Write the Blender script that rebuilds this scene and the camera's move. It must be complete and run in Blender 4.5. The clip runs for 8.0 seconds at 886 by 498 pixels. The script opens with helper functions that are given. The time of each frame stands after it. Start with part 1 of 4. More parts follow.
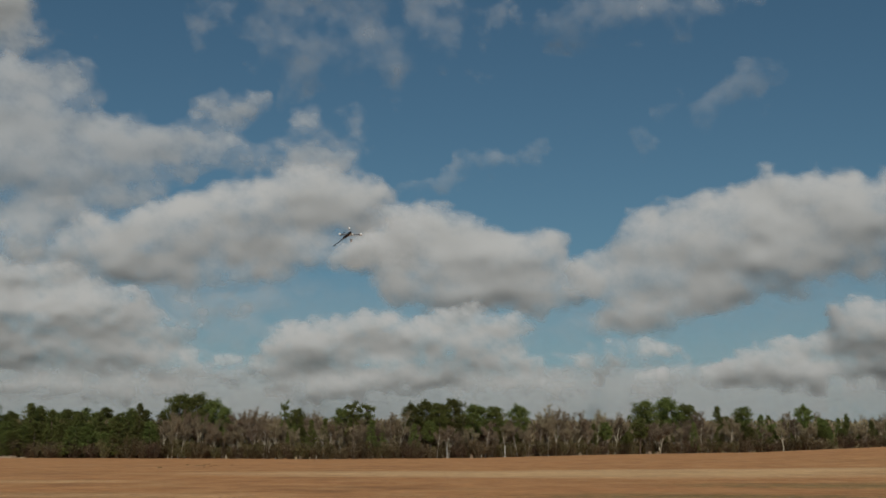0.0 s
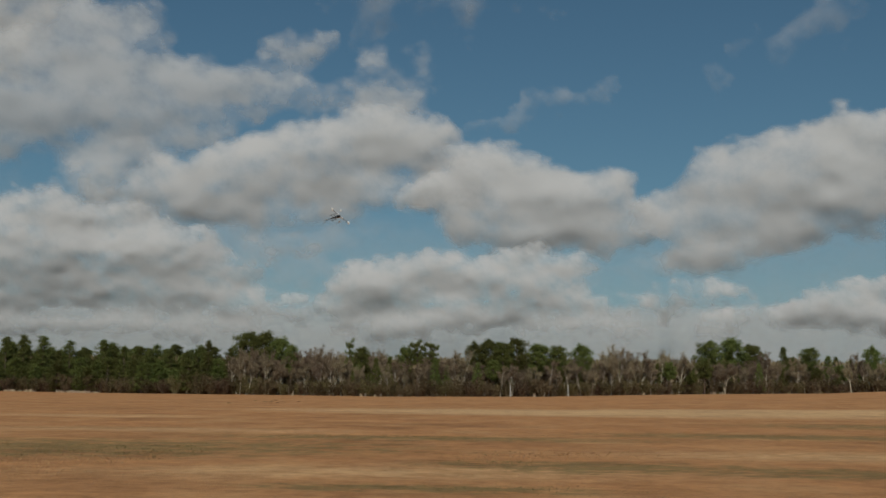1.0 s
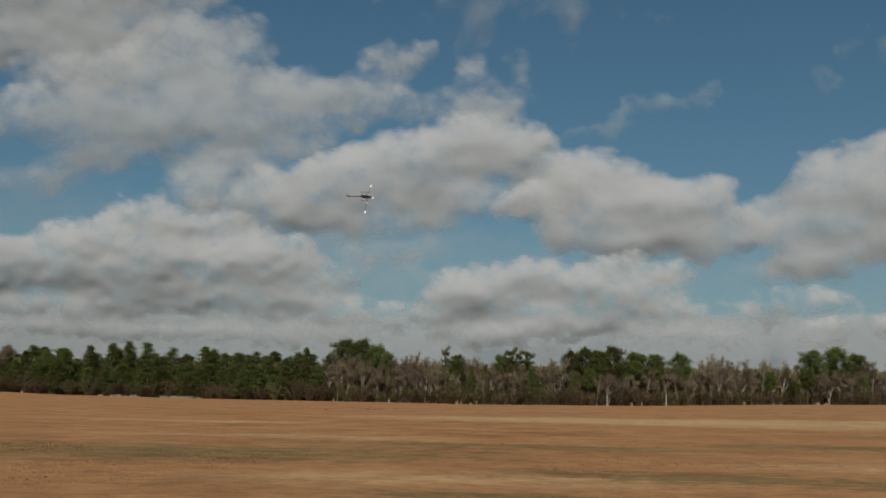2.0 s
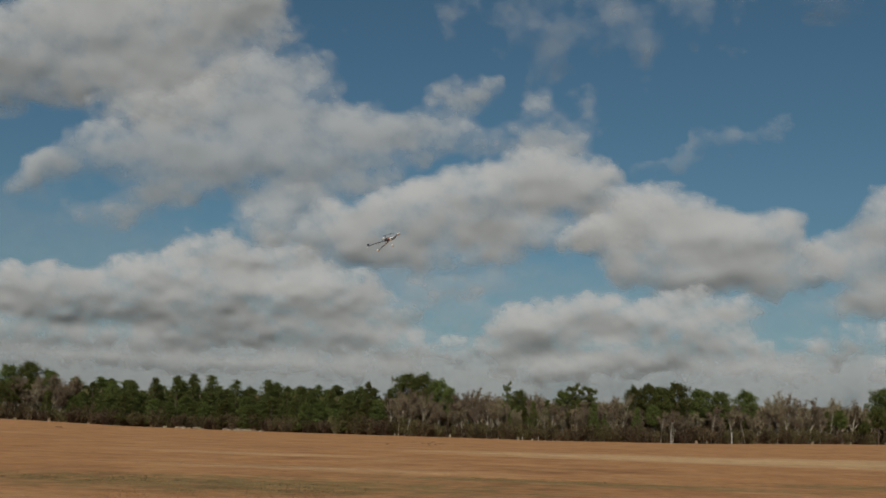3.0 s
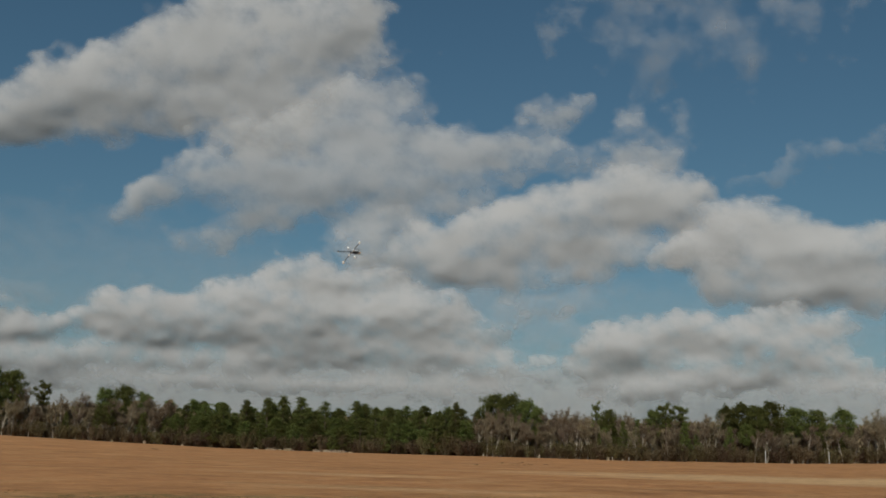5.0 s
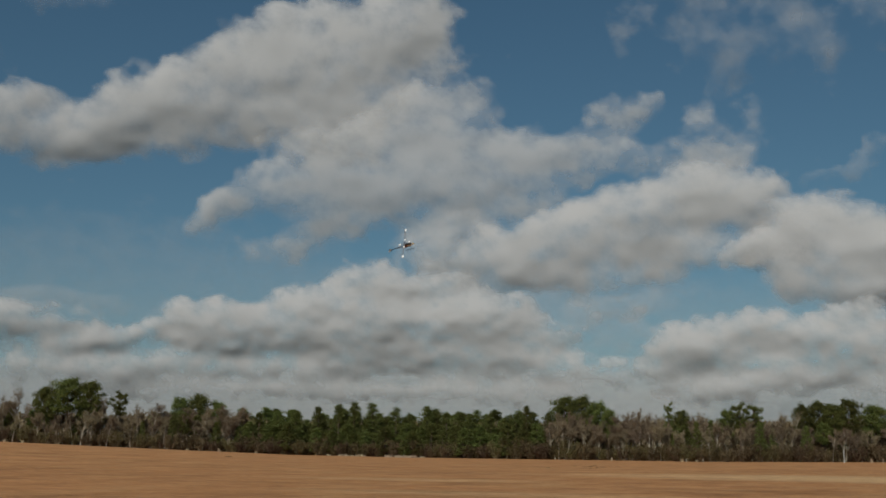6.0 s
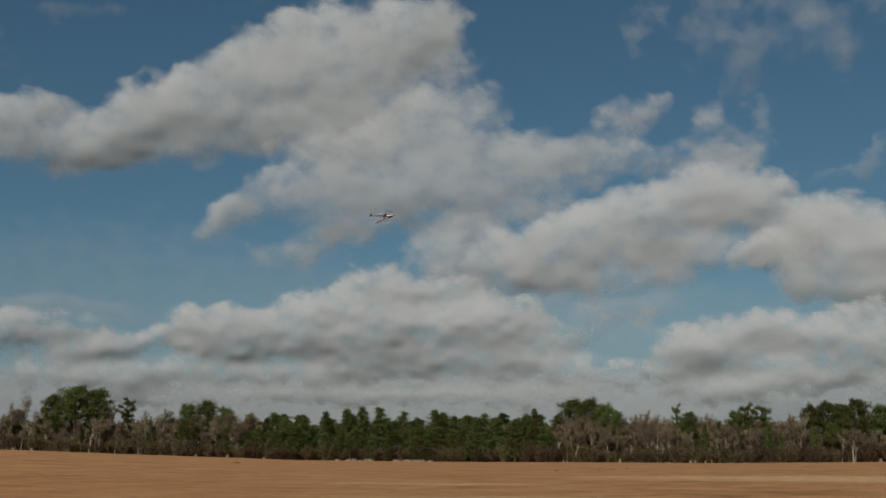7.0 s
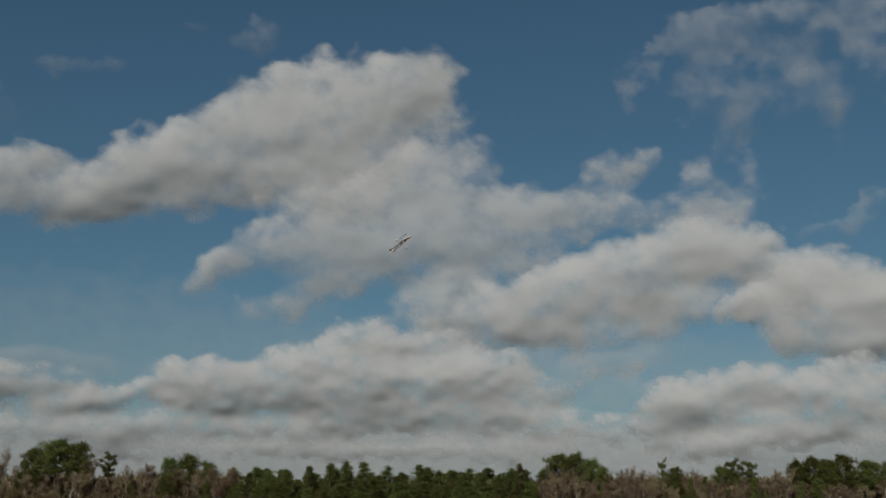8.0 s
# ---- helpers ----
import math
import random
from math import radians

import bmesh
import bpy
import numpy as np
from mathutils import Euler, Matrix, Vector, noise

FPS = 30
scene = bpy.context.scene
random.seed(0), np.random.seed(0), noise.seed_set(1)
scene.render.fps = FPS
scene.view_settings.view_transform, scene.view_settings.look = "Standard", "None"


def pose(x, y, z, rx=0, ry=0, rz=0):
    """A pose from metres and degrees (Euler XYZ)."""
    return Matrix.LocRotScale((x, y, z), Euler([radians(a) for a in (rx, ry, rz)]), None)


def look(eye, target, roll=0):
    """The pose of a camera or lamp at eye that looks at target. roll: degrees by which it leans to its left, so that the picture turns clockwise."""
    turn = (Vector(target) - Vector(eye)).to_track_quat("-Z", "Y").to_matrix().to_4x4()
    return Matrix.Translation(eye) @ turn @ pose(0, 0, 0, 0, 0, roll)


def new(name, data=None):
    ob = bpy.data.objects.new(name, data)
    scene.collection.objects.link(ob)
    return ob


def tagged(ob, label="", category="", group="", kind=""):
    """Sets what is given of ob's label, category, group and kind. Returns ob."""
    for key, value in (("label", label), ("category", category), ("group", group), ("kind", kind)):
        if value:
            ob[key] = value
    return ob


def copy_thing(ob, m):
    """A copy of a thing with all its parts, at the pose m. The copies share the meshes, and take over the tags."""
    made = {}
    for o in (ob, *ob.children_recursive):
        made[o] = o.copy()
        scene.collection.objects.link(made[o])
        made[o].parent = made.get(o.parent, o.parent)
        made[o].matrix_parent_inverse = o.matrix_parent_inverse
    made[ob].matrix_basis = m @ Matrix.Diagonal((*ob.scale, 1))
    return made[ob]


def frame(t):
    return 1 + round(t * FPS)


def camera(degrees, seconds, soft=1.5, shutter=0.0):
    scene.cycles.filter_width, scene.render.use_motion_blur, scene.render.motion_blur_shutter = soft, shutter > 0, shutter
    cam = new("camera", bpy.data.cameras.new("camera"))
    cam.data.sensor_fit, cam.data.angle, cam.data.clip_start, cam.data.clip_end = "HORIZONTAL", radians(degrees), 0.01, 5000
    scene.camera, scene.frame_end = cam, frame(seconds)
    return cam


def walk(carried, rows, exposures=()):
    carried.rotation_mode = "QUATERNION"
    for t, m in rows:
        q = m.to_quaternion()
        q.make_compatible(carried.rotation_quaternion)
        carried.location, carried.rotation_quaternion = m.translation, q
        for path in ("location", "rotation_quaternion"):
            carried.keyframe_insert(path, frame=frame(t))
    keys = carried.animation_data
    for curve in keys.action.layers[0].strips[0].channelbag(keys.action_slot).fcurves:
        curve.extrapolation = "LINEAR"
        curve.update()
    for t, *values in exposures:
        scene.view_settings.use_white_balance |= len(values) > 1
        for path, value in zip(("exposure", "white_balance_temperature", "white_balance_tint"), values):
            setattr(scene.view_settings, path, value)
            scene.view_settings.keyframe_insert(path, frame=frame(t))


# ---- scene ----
# A wide dry field before a wood in winter; a model helicopter rolls in flight under drifting cumulus.
EYE = 1.7
LENS = 42.81

cam = camera(LENS, 8.0, soft=1.65)
# seconds, yaw to the left, pitch, lean
PATH = [(0, 0.34, 10.11, 0.16), (0.5, 1.38, 8.27, 0.41), (1, 3.57, 7.03, 0.64), (1.5, 6.50, 6.49, 0.50), (1.7, 7.35, 6.75, 0.70),
        (2.8, 11.01, 8.78, 1.70), (3, 11.64, 9.03, 1.70), (3.5, 12.71, 9.50, 1.54), (4, 13.53, 9.78, 1.79), (4.5, 14.36, 9.86, 1.64),
        (5, 16.05, 9.93, 1.46), (5.2, 17.31, 10.02, 1.35), (6.3, 19.56, 10.09, 0.56), (6.5, 19.48, 10.15, 0.56), (7, 19.77, 10.26, 0.06),
        (7.1, 19.57, 12.04, 0.10), (7.2, 19.29, 13.49, 0.15), (7.5, 18.91, 12.86, 0.26), (8, 19.02, 12.96, 0.15)]


def toward(az, el, far=1.0):
    """A vector from the eye: az degrees to the left of +y, el degrees up."""
    a, e = radians(az), radians(el)
    return Vector((-math.sin(a) * math.cos(e), math.cos(a) * math.cos(e), math.sin(e))) * far


def aimed(yaw, pitch, lean):
    eye = Vector((0, 0, EYE))
    return look(eye, eye + toward(yaw, pitch, 10), lean)


walk(cam, [(t, aimed(y, p, r)) for t, y, p, r in PATH], exposures=[(0, -0.14, 6080, -6), (5, -0.15, 6080, -6), (6.5, -0.19, 6080, -6), (8, -0.22, 6080, -6)])

# ---- light: one winter sun straight behind, clear sky ----
SUN_AZ, SUN_EL = 181, 41
world = bpy.data.worlds.new("sky")
scene.world = world
world.use_nodes = True
wn = world.node_tree.nodes
sky = wn.new("ShaderNodeTexSky")
sky.sky_type, sky.sun_disc = "NISHITA", False
sky.sun_elevation, sky.sun_rotation = radians(SUN_EL), radians(-SUN_AZ)
sky.air_density, sky.dust_density, sky.ozone_density, sky.altitude = 1.3, 0.8, 4.0, 50
wn["Background"].inputs["Strength"].default_value = 0.0345
# winter air: the pale part of the sky near the horizon is bluer than the model's
parts = wn.new("ShaderNodeSeparateColor")
whole = wn.new("ShaderNodeCombineColor")
less, more, pale = wn.new("ShaderNodeMath"), wn.new("ShaderNodeMath"), wn.new("ShaderNodeMath")
less.operation, more.operation, pale.operation = "MULTIPLY", "MULTIPLY_ADD", "MULTIPLY_ADD"
less.inputs[1].default_value, more.inputs[1].default_value, pale.inputs[1].default_value = 1.12, 0.70, 0.36
sky_link = world.node_tree.links.new
sky_link(sky.outputs["Color"], parts.inputs["Color"])
sky_link(parts.outputs["Red"], less.inputs[0])
sky_link(parts.outputs["Red"], more.inputs[0])
sky_link(parts.outputs["Blue"], more.inputs[2])
sky_link(less.outputs[0], whole.inputs["Red"])
sky_link(parts.outputs["Red"], pale.inputs[0])
sky_link(parts.outputs["Green"], pale.inputs[2])
sky_link(pale.outputs[0], whole.inputs["Green"])
sky_link(more.outputs[0], whole.inputs["Blue"])
sky_link(whole.outputs["Color"], wn["Background"].inputs["Color"])

sun = new("sun", bpy.data.lights.new("sun", "SUN"))
sun.data.energy, sun.data.angle, sun.data.color = 3.45, radians(0.6), (1.0, 0.845, 0.755)
sun.matrix_world = look(toward(SUN_AZ, SUN_EL, 100), (0, 0, 0))


# ---- materials ----
def material(name, rough=0.9):
    m = bpy.data.materials.new(name)
    m.use_nodes = True
    nt = m.node_tree
    b = nt.nodes["Principled BSDF"]
    b.inputs["Roughness"].default_value = rough
    b.inputs["Specular IOR Level"].default_value = 0.25
    return m, nt, b


def node(nt, kind, **values):
    n = nt.nodes.new(kind)
    for key, value in values.items():
        n.inputs[key.replace("_", " ")].default_value = value
    return n


def ramp(nt, fac, stops):
    r = nt.nodes.new("ShaderNodeValToRGB")
    e = r.color_ramp.elements
    while len(e) < len(stops):
        e.new(0.5)
    for el, (p, c) in zip(e, stops):
        el.position, el.color = p, (*c, 1)
    nt.links.new(fac, r.inputs["Fac"])
    return r.outputs["Color"]


def mixed(nt, fac, a, b, blend="MIX"):
    m = nt.nodes.new("ShaderNodeMix")
    m.data_type, m.blend_type = "RGBA", blend
    for value, socket in ((fac, m.inputs[0]), (a, m.inputs[6]), (b, m.inputs[7])):
        if isinstance(value, (int, float)):
            socket.default_value = value
        elif isinstance(value, tuple):
            socket.default_value = (*value, 1)
        else:
            nt.links.new(value, socket)
    return m.outputs[2]


def math_node(nt, op, a, b=0.0, clamp=False):
    m = nt.nodes.new("ShaderNodeMath")
    m.operation, m.use_clamp = op, clamp
    for value, socket in ((a, m.inputs[0]), (b, m.inputs[1])):
        if isinstance(value, (int, float)):
            socket.default_value = value
        else:
            nt.links.new(value, socket)
    return m.outputs[0]


def noise_fac(nt, coord, scale, detail=4.0, rough=0.55, stretch=None):
    n = node(nt, "ShaderNodeTexNoise", Scale=scale, Detail=detail, Roughness=rough)
    if stretch:
        mp = node(nt, "ShaderNodeMapping", Scale=stretch)
        nt.links.new(coord, mp.inputs["Vector"])
        coord = mp.outputs["Vector"]
    nt.links.new(coord, n.inputs["Vector"])
    return n.outputs["Fac"]


def patch(nt, coord, x, y, w, d, turn=0.0):
    """A soft oval on the ground, 1 in its middle and 0 at its rim."""
    mp = nt.nodes.new("ShaderNodeMapping")
    mp.vector_type = "TEXTURE"
    mp.inputs["Location"].default_value = (x, y, 0)
    mp.inputs["Scale"].default_value = (w, d, 1000)
    mp.inputs["Rotation"].default_value = (0, 0, radians(turn))
    nt.links.new(coord, mp.inputs["Vector"])
    g = nt.nodes.new("ShaderNodeTexGradient")
    g.gradient_type = "SPHERICAL"
    nt.links.new(mp.outputs["Vector"], g.inputs["Vector"])
    return g.outputs["Fac"]


def field_material():
    m, nt, b = material("dry_grass_field", 0.95)
    tc = nt.nodes.new("ShaderNodeTexCoord")
    co = tc.outputs["Object"]
    big = noise_fac(nt, co, 0.035, 4, 0.6, (1, 1.6, 1))
    mid = noise_fac(nt, co, 0.25, 6, 0.64, (1.2, 0.6, 1))
    fine = noise_fac(nt, co, 2.6, 5, 0.7)
    tiny = noise_fac(nt, co, 17, 3, 0.7)
    tan = ramp(nt, mid, [(0.25, (0.297, 0.135, 0.053)), (0.45, (0.440, 0.205, 0.081)), (0.6, (0.517, 0.255, 0.104)), (0.75, (0.550, 0.315, 0.147))])
    tan = mixed(nt, ramp(nt, big, [(0.38, (0, 0, 0)), (0.62, (1, 1, 1))]), tan, (0.495, 0.215, 0.081), "MIX")
    tan = mixed(nt, 0.55, tan, ramp(nt, mid, [(0.3, (0.341, 0.160, 0.064)), (0.5, (0.473, 0.225, 0.090)), (0.7, (0.528, 0.295, 0.133))]))
    # a pale mown strip, and green winter weeds where the ground is damp
    torn = noise_fac(nt, co, 1.3, 8, 0.78, (0.8, 1.0, 1))
    shred = math_node(nt, "MULTIPLY", math_node(nt, "SUBTRACT", torn, 0.5), 3.2)
    pale = None
    for place in ((9, 84, 36, 15, -3), (26, 93, 32, 9, 4), (-24, 62, 14, 5, 0), (-3, 23, 10, 3, 4), (9, 31, 12, 4, -3), (-14, 44, 12, 4, 2), (14, 22, 8, 3, 0)):
        p = patch(nt, co, *place)
        if place[1] < 70:
            p = math_node(nt, "MULTIPLY", p, 0.42)
        pale = p if pale is None else math_node(nt, "MAXIMUM", pale, p)
    some = math_node(nt, "MULTIPLY", pale, 4.0, True)
    pale = math_node(nt, "MULTIPLY", math_node(nt, "ADD", pale, math_node(nt, "MULTIPLY", shred, 0.4)), 1.8, True)
    pale = math_node(nt, "MULTIPLY", math_node(nt, "MULTIPLY", pale, some), 0.8)
    tan = mixed(nt, pale, tan, (0.66, 0.41, 0.205))
    green = None
    for place in ((-12, 31, 12, 6, 8), (2.2, 25.5, 5.5, 2.6, -3), (7.5, 24.5, 5, 2.2, -4), (-3, 39, 10, 3, 0), (-1.5, 19.5, 4, 1.2, 0), (10, 44, 9, 4, 0), (22, 58, 14, 6, 0)):
        p = patch(nt, co, *place)
        green = p if green is None else math_node(nt, "MAXIMUM", green, p)
    some = math_node(nt, "MULTIPLY", green, 4.0, True)
    green = math_node(nt, "MULTIPLY", math_node(nt, "ADD", math_node(nt, "MULTIPLY", green, 0.8), math_node(nt, "MULTIPLY", shred, -1.5)), 1.8, True)
    green = math_node(nt, "MULTIPLY", math_node(nt, "MULTIPLY", green, some), 0.62)
    tan = mixed(nt, green, tan, (0.165, 0.142, 0.052))
    tan = mixed(nt, 0.75, tan, ramp(nt, fine, [(0.25, (0.62, 0.6, 0.56)), (0.5, (1, 1, 1)), (0.75, (1.22, 1.2, 1.15))]), "MULTIPLY")
    streak = noise_fac(nt, co, 0.9, 9, 0.78, (0.8, 0.85, 1))
    tan = mixed(nt, 0.9, tan, ramp(nt, streak, [(0.3, (0.64, 0.61, 0.56)), (0.48, (1, 1, 1)), (0.7, (1.25, 1.28, 1.31))]), "MULTIPLY")
    tan = mixed(nt, 0.5, tan, ramp(nt, tiny, [(0.25, (0.65, 0.65, 0.62)), (0.75, (1.3, 1.28, 1.25))]), "MULTIPLY")
    # matted dark thatch in torn drifts, and bleached stalks between
    drift = noise_fac(nt, co, 0.16, 10, 0.78, (0.55, 1.0, 1))
    tan = mixed(nt, 0.85, tan, ramp(nt, drift, [(0.36, (0.58, 0.55, 0.5)), (0.46, (0.95, 0.95, 0.95)), (0.56, (1.02, 1.02, 1.0)), (0.66, (1.3, 1.33, 1.36))]), "MULTIPLY")
    # past the field, out of sight: dark wooded land, added to mute bounce onto clouds
    apart = nt.nodes.new("ShaderNodeVectorMath")
    apart.operation = "LENGTH"
    nt.links.new(co, apart.inputs[0])
    unseen_woods = node(nt, "ShaderNodeMapRange", From_Min=330.0, From_Max=400.0)
    nt.links.new(apart.outputs["Value"], unseen_woods.inputs["Value"])
    tan = mixed(nt, unseen_woods.outputs[0], tan, ramp(nt, big, [(0.3, (0.085, 0.08, 0.05)), (0.7, (0.19, 0.16, 0.115))]))
    tan = mixed(nt, 1.0, tan, (0.92, 0.965, 0.985), "MULTIPLY")
    nt.links.new(tan, b.inputs["Base Color"])
    bump = node(nt, "ShaderNodeBump", Strength=0.7, Distance=0.08)
    nt.links.new(math_node(nt, "ADD", fine, tiny), bump.inputs["Height"])
    nt.links.new(bump.outputs["Normal"], b.inputs["Normal"])
    return m


def varied(name, dark, light, rough=0.9, scale=1.5, through_light=0.0, wide=0.5):
    """A plant surface: mottled, varied from leaf to leaf and from thing to thing."""
    m, nt, b = material(name, rough)
    tc = nt.nodes.new("ShaderNodeTexCoord")
    geo = nt.nodes.new("ShaderNodeNewGeometry")
    info = nt.nodes.new("ShaderNodeObjectInfo")
    n = noise_fac(nt, tc.outputs["Object"], scale, 3)
    f = math_node(nt, "ADD", math_node(nt, "MULTIPLY", geo.outputs["Random Per Island"], 0.5), math_node(nt, "MULTIPLY", n, 0.5))
    c = ramp(nt, f, [(0.2, dark), (0.8, light)])
    h = nt.nodes.new("ShaderNodeHueSaturation")
    nt.links.new(c, h.inputs["Color"])
    nt.links.new(math_node(nt, "ADD", math_node(nt, "MULTIPLY", info.outputs["Random"], wide), 1 - wide / 2), h.inputs["Value"])
    nt.links.new(math_node(nt, "ADD", math_node(nt, "MULTIPLY", info.outputs["Random"], 0.04), 0.48), h.inputs["Hue"])
    nt.links.new(h.outputs["Color"], b.inputs["Base Color"])
    if through_light:
        tr = nt.nodes.new("ShaderNodeBsdfTranslucent")
        nt.links.new(h.outputs["Color"], tr.inputs["Color"])
        mx = node(nt, "ShaderNodeMixShader", Fac=through_light)
        nt.links.new(b.outputs[0], mx.inputs[1])
        nt.links.new(tr.outputs[0], mx.inputs[2])
        nt.links.new(mx.outputs[0], nt.nodes["Material Output"].inputs["Surface"])
    return m


def cloud_material(name, opacity, torn):
    """White droplets: matt, with cover thinning out to nothing at the rim."""
    m, nt, b = material(name, 1.0)
    nt.nodes.remove(b)
    at = nt.nodes.new("ShaderNodeAttribute")
    at.attribute_name = "cover"
    tc = nt.nodes.new("ShaderNodeTexCoord")
    n = noise_fac(nt, tc.outputs["Object"], 0.013, 8, 0.64)
    cover = math_node(nt, "ADD", at.outputs["Fac"], math_node(nt, "MULTIPLY", math_node(nt, "SUBTRACT", n, 0.5), torn * (1.0 if opacity > 0.7 else 1.5)))
    mr = node(nt, "ShaderNodeMapRange", From_Min=-0.15, From_Max=1.3, To_Min=0.0, To_Max=opacity)
    mr.interpolation_type = "SMOOTHSTEP"
    nt.links.new(cover, mr.inputs["Value"])
    df = nt.nodes.new("ShaderNodeBsdfDiffuse")
    df.inputs["Color"].default_value = (0.552, 0.537, 0.542, 1)
    tp = nt.nodes.new("ShaderNodeBsdfTransparent")
    mx = nt.nodes.new("ShaderNodeMixShader")
    nt.links.new(mr.outputs[0], mx.inputs[0])
    nt.links.new(tp.outputs[0], mx.inputs[1])
    # vapour also lets light through from its far side
    tl = nt.nodes.new("ShaderNodeBsdfTranslucent")
    tl.inputs["Color"].default_value = (0.552, 0.537, 0.542, 1)
    both = nt.nodes.new("ShaderNodeMixShader")
    both.inputs[0].default_value = 0.25
    nt.links.new(df.outputs[0], both.inputs[1])
    nt.links.new(tl.outputs[0], both.inputs[2])
    nt.links.new(both.outputs[0], mx.inputs[2])
    nt.links.new(mx.outputs[0], nt.nodes["Material Output"].inputs["Surface"])
    return m


def paint(name, color, rough=0.35, metal=0.0):
    m, nt, b = material(name, rough)
    b.inputs["Specular IOR Level"].default_value = 0.5
    b.inputs["Metallic"].default_value = metal
    tc = nt.nodes.new("ShaderNodeTexCoord")
    n = noise_fac(nt, tc.outputs["Object"], 30, 3)
    c = mixed(nt, n, tuple(v * 0.85 for v in color), tuple(min(1, v * 1.1) for v in color))
    nt.links.new(c, b.inputs["Base Color"])
    return m


FIELD = field_material()
NEEDLES = varied("pine_needles", (0.080, 0.093, 0.024), (0.200, 0.214, 0.062), 0.75, 0.9, 0.45, 0.7)
PINE_BARK = varied("pine_bark", (0.07, 0.05, 0.035), (0.19, 0.14, 0.10), 0.95, 3)
BARE_BARK = varied("grey_bark", (0.22, 0.185, 0.14), (0.56, 0.49, 0.40), 0.95, 1.2, 0.0, 0.7)
TWIG = varied("bare_twigs", (0.112, 0.083, 0.052), (0.285, 0.222, 0.145), 0.95, 0.8, 0.0, 0.6)
BRUSH = varied("brush_leaves", (0.062, 0.049, 0.023), (0.17, 0.132, 0.060), 0.9, 1.0, 0.2, 0.8)
DEAD = varied("dead_brush", (0.07, 0.047, 0.027), (0.18, 0.125, 0.072), 0.9, 1.0, 0.2, 0.6)
STRAW = varied("dry_straw", (0.24, 0.135, 0.062), (0.46, 0.285, 0.14), 0.95, 2.0, 0.1, 0.3)
REED = varied("pale_reed", (0.34, 0.25, 0.16), (0.60, 0.49, 0.35), 0.95, 2.0, 0.1, 0.2)
WEED = varied("olive_weeds", (0.085, 0.078, 0.026), (0.21, 0.185, 0.07), 0.9, 2.0, 0.2, 0.3)
CLOUD = {}


# ---- the ground ----
EDGE_AZ = (-90, -40, -21, -15, -8, -2, 6, 15, 21, 27, 33, 37, 41, 60, 90)
EDGE_FAR = (320, 320, 300, 275, 250, 228, 217, 232, 243, 250, 255, 258, 262, 270, 280)
EDGE_RISE = (0, 2.2, 2.9, 1.46, 0.91, 0.27, 0, 0, 0, 0.3, 1.17, 1.84, 2.48, 2.0, 0)


def edge(az):
    """How far off the wood's edge is, az degrees to the left."""
    return float(np.interp(az, EDGE_AZ, EDGE_FAR))


def height(az, far):
    """The ground's height: flat before the camera, rising gently to the wood."""
    u = min(1, max(0, (far - 50) / (edge(az) - 50)))
    return float(np.interp(az, EDGE_AZ, EDGE_RISE)) * u * u * (3 - 2 * u)


def spot(az, far, sink=0.0):
    p = toward(az, 0, far)
    return Vector((p.x, p.y, height(az, far) - sink))


def from_arrays(name, verts, faces, mats, index=None, smooth=False):
    me = bpy.data.meshes.new(name)
    me.from_pydata([tuple(v) for v in verts], [], [tuple(f) for f in faces])
    for m in mats:
        me.materials.append(m)
    if index is not None:
        me.polygons.foreach_set("material_index", list(index))
    if smooth:
        me.polygons.foreach_set("use_smooth", [True] * len(me.polygons))
    me.update()
    return me


def build_ground():
    azs = list(np.arange(-180, -60, 6)) + list(np.arange(-60, 60, 1.5)) + list(np.arange(60, 180, 6))
    fars = [0.0] + [1.5 * 1.11 ** k for k in range(60)]
    fars = [f for f in fars if f < 900] + [1300, 2000, 3200, 4900]
    verts, faces = [(0, 0, 0)], []
    for f in fars[1:]:
        for a in azs:
            bump = 0.05 * noise.noise((f * math.sin(radians(a)) * 0.15, f * math.cos(radians(a)) * 0.15, 0)) if f < 400 else 0
            p = spot(a, f)
            verts.append((p.x, p.y, p.z + bump))
    n = len(azs)
    for k in range(n):
        faces.append((0, 1 + (k + 1) % n, 1 + k))
    for r in range(len(fars) - 2):
        for k in range(n):
            a, b = 1 + r * n + k, 1 + r * n + (k + 1) % n
            faces.append((a, b, b + n, a + n))
    me = from_arrays("ground", verts, faces, [FIELD], smooth=True)
    return tagged(new("ground", me), "wide flat field of dry tan winter grass", "field", kind="structure")


build_ground()


# ---- plants ----
def tube(verts, faces, a, b, ra, rb, sides=5):
    """A tapered limb from a to b."""
    a, b = Vector(a), Vector(b)
    z = (b - a).normalized()
    x = z.cross(Vector((0.31, 0.95, 0.05))).normalized()
    y = z.cross(x)
    k = len(verts)
    for p, r in ((a, ra), (b, rb)):
        for i in range(sides):
            t = 2 * math.pi * i / sides
            verts.append(p + x * (r * math.cos(t)) + y * (r * math.sin(t)))
    for i in range(sides):
        j = (i + 1) % sides
        faces.append((k + i, k + j, k + sides + j, k + sides + i))


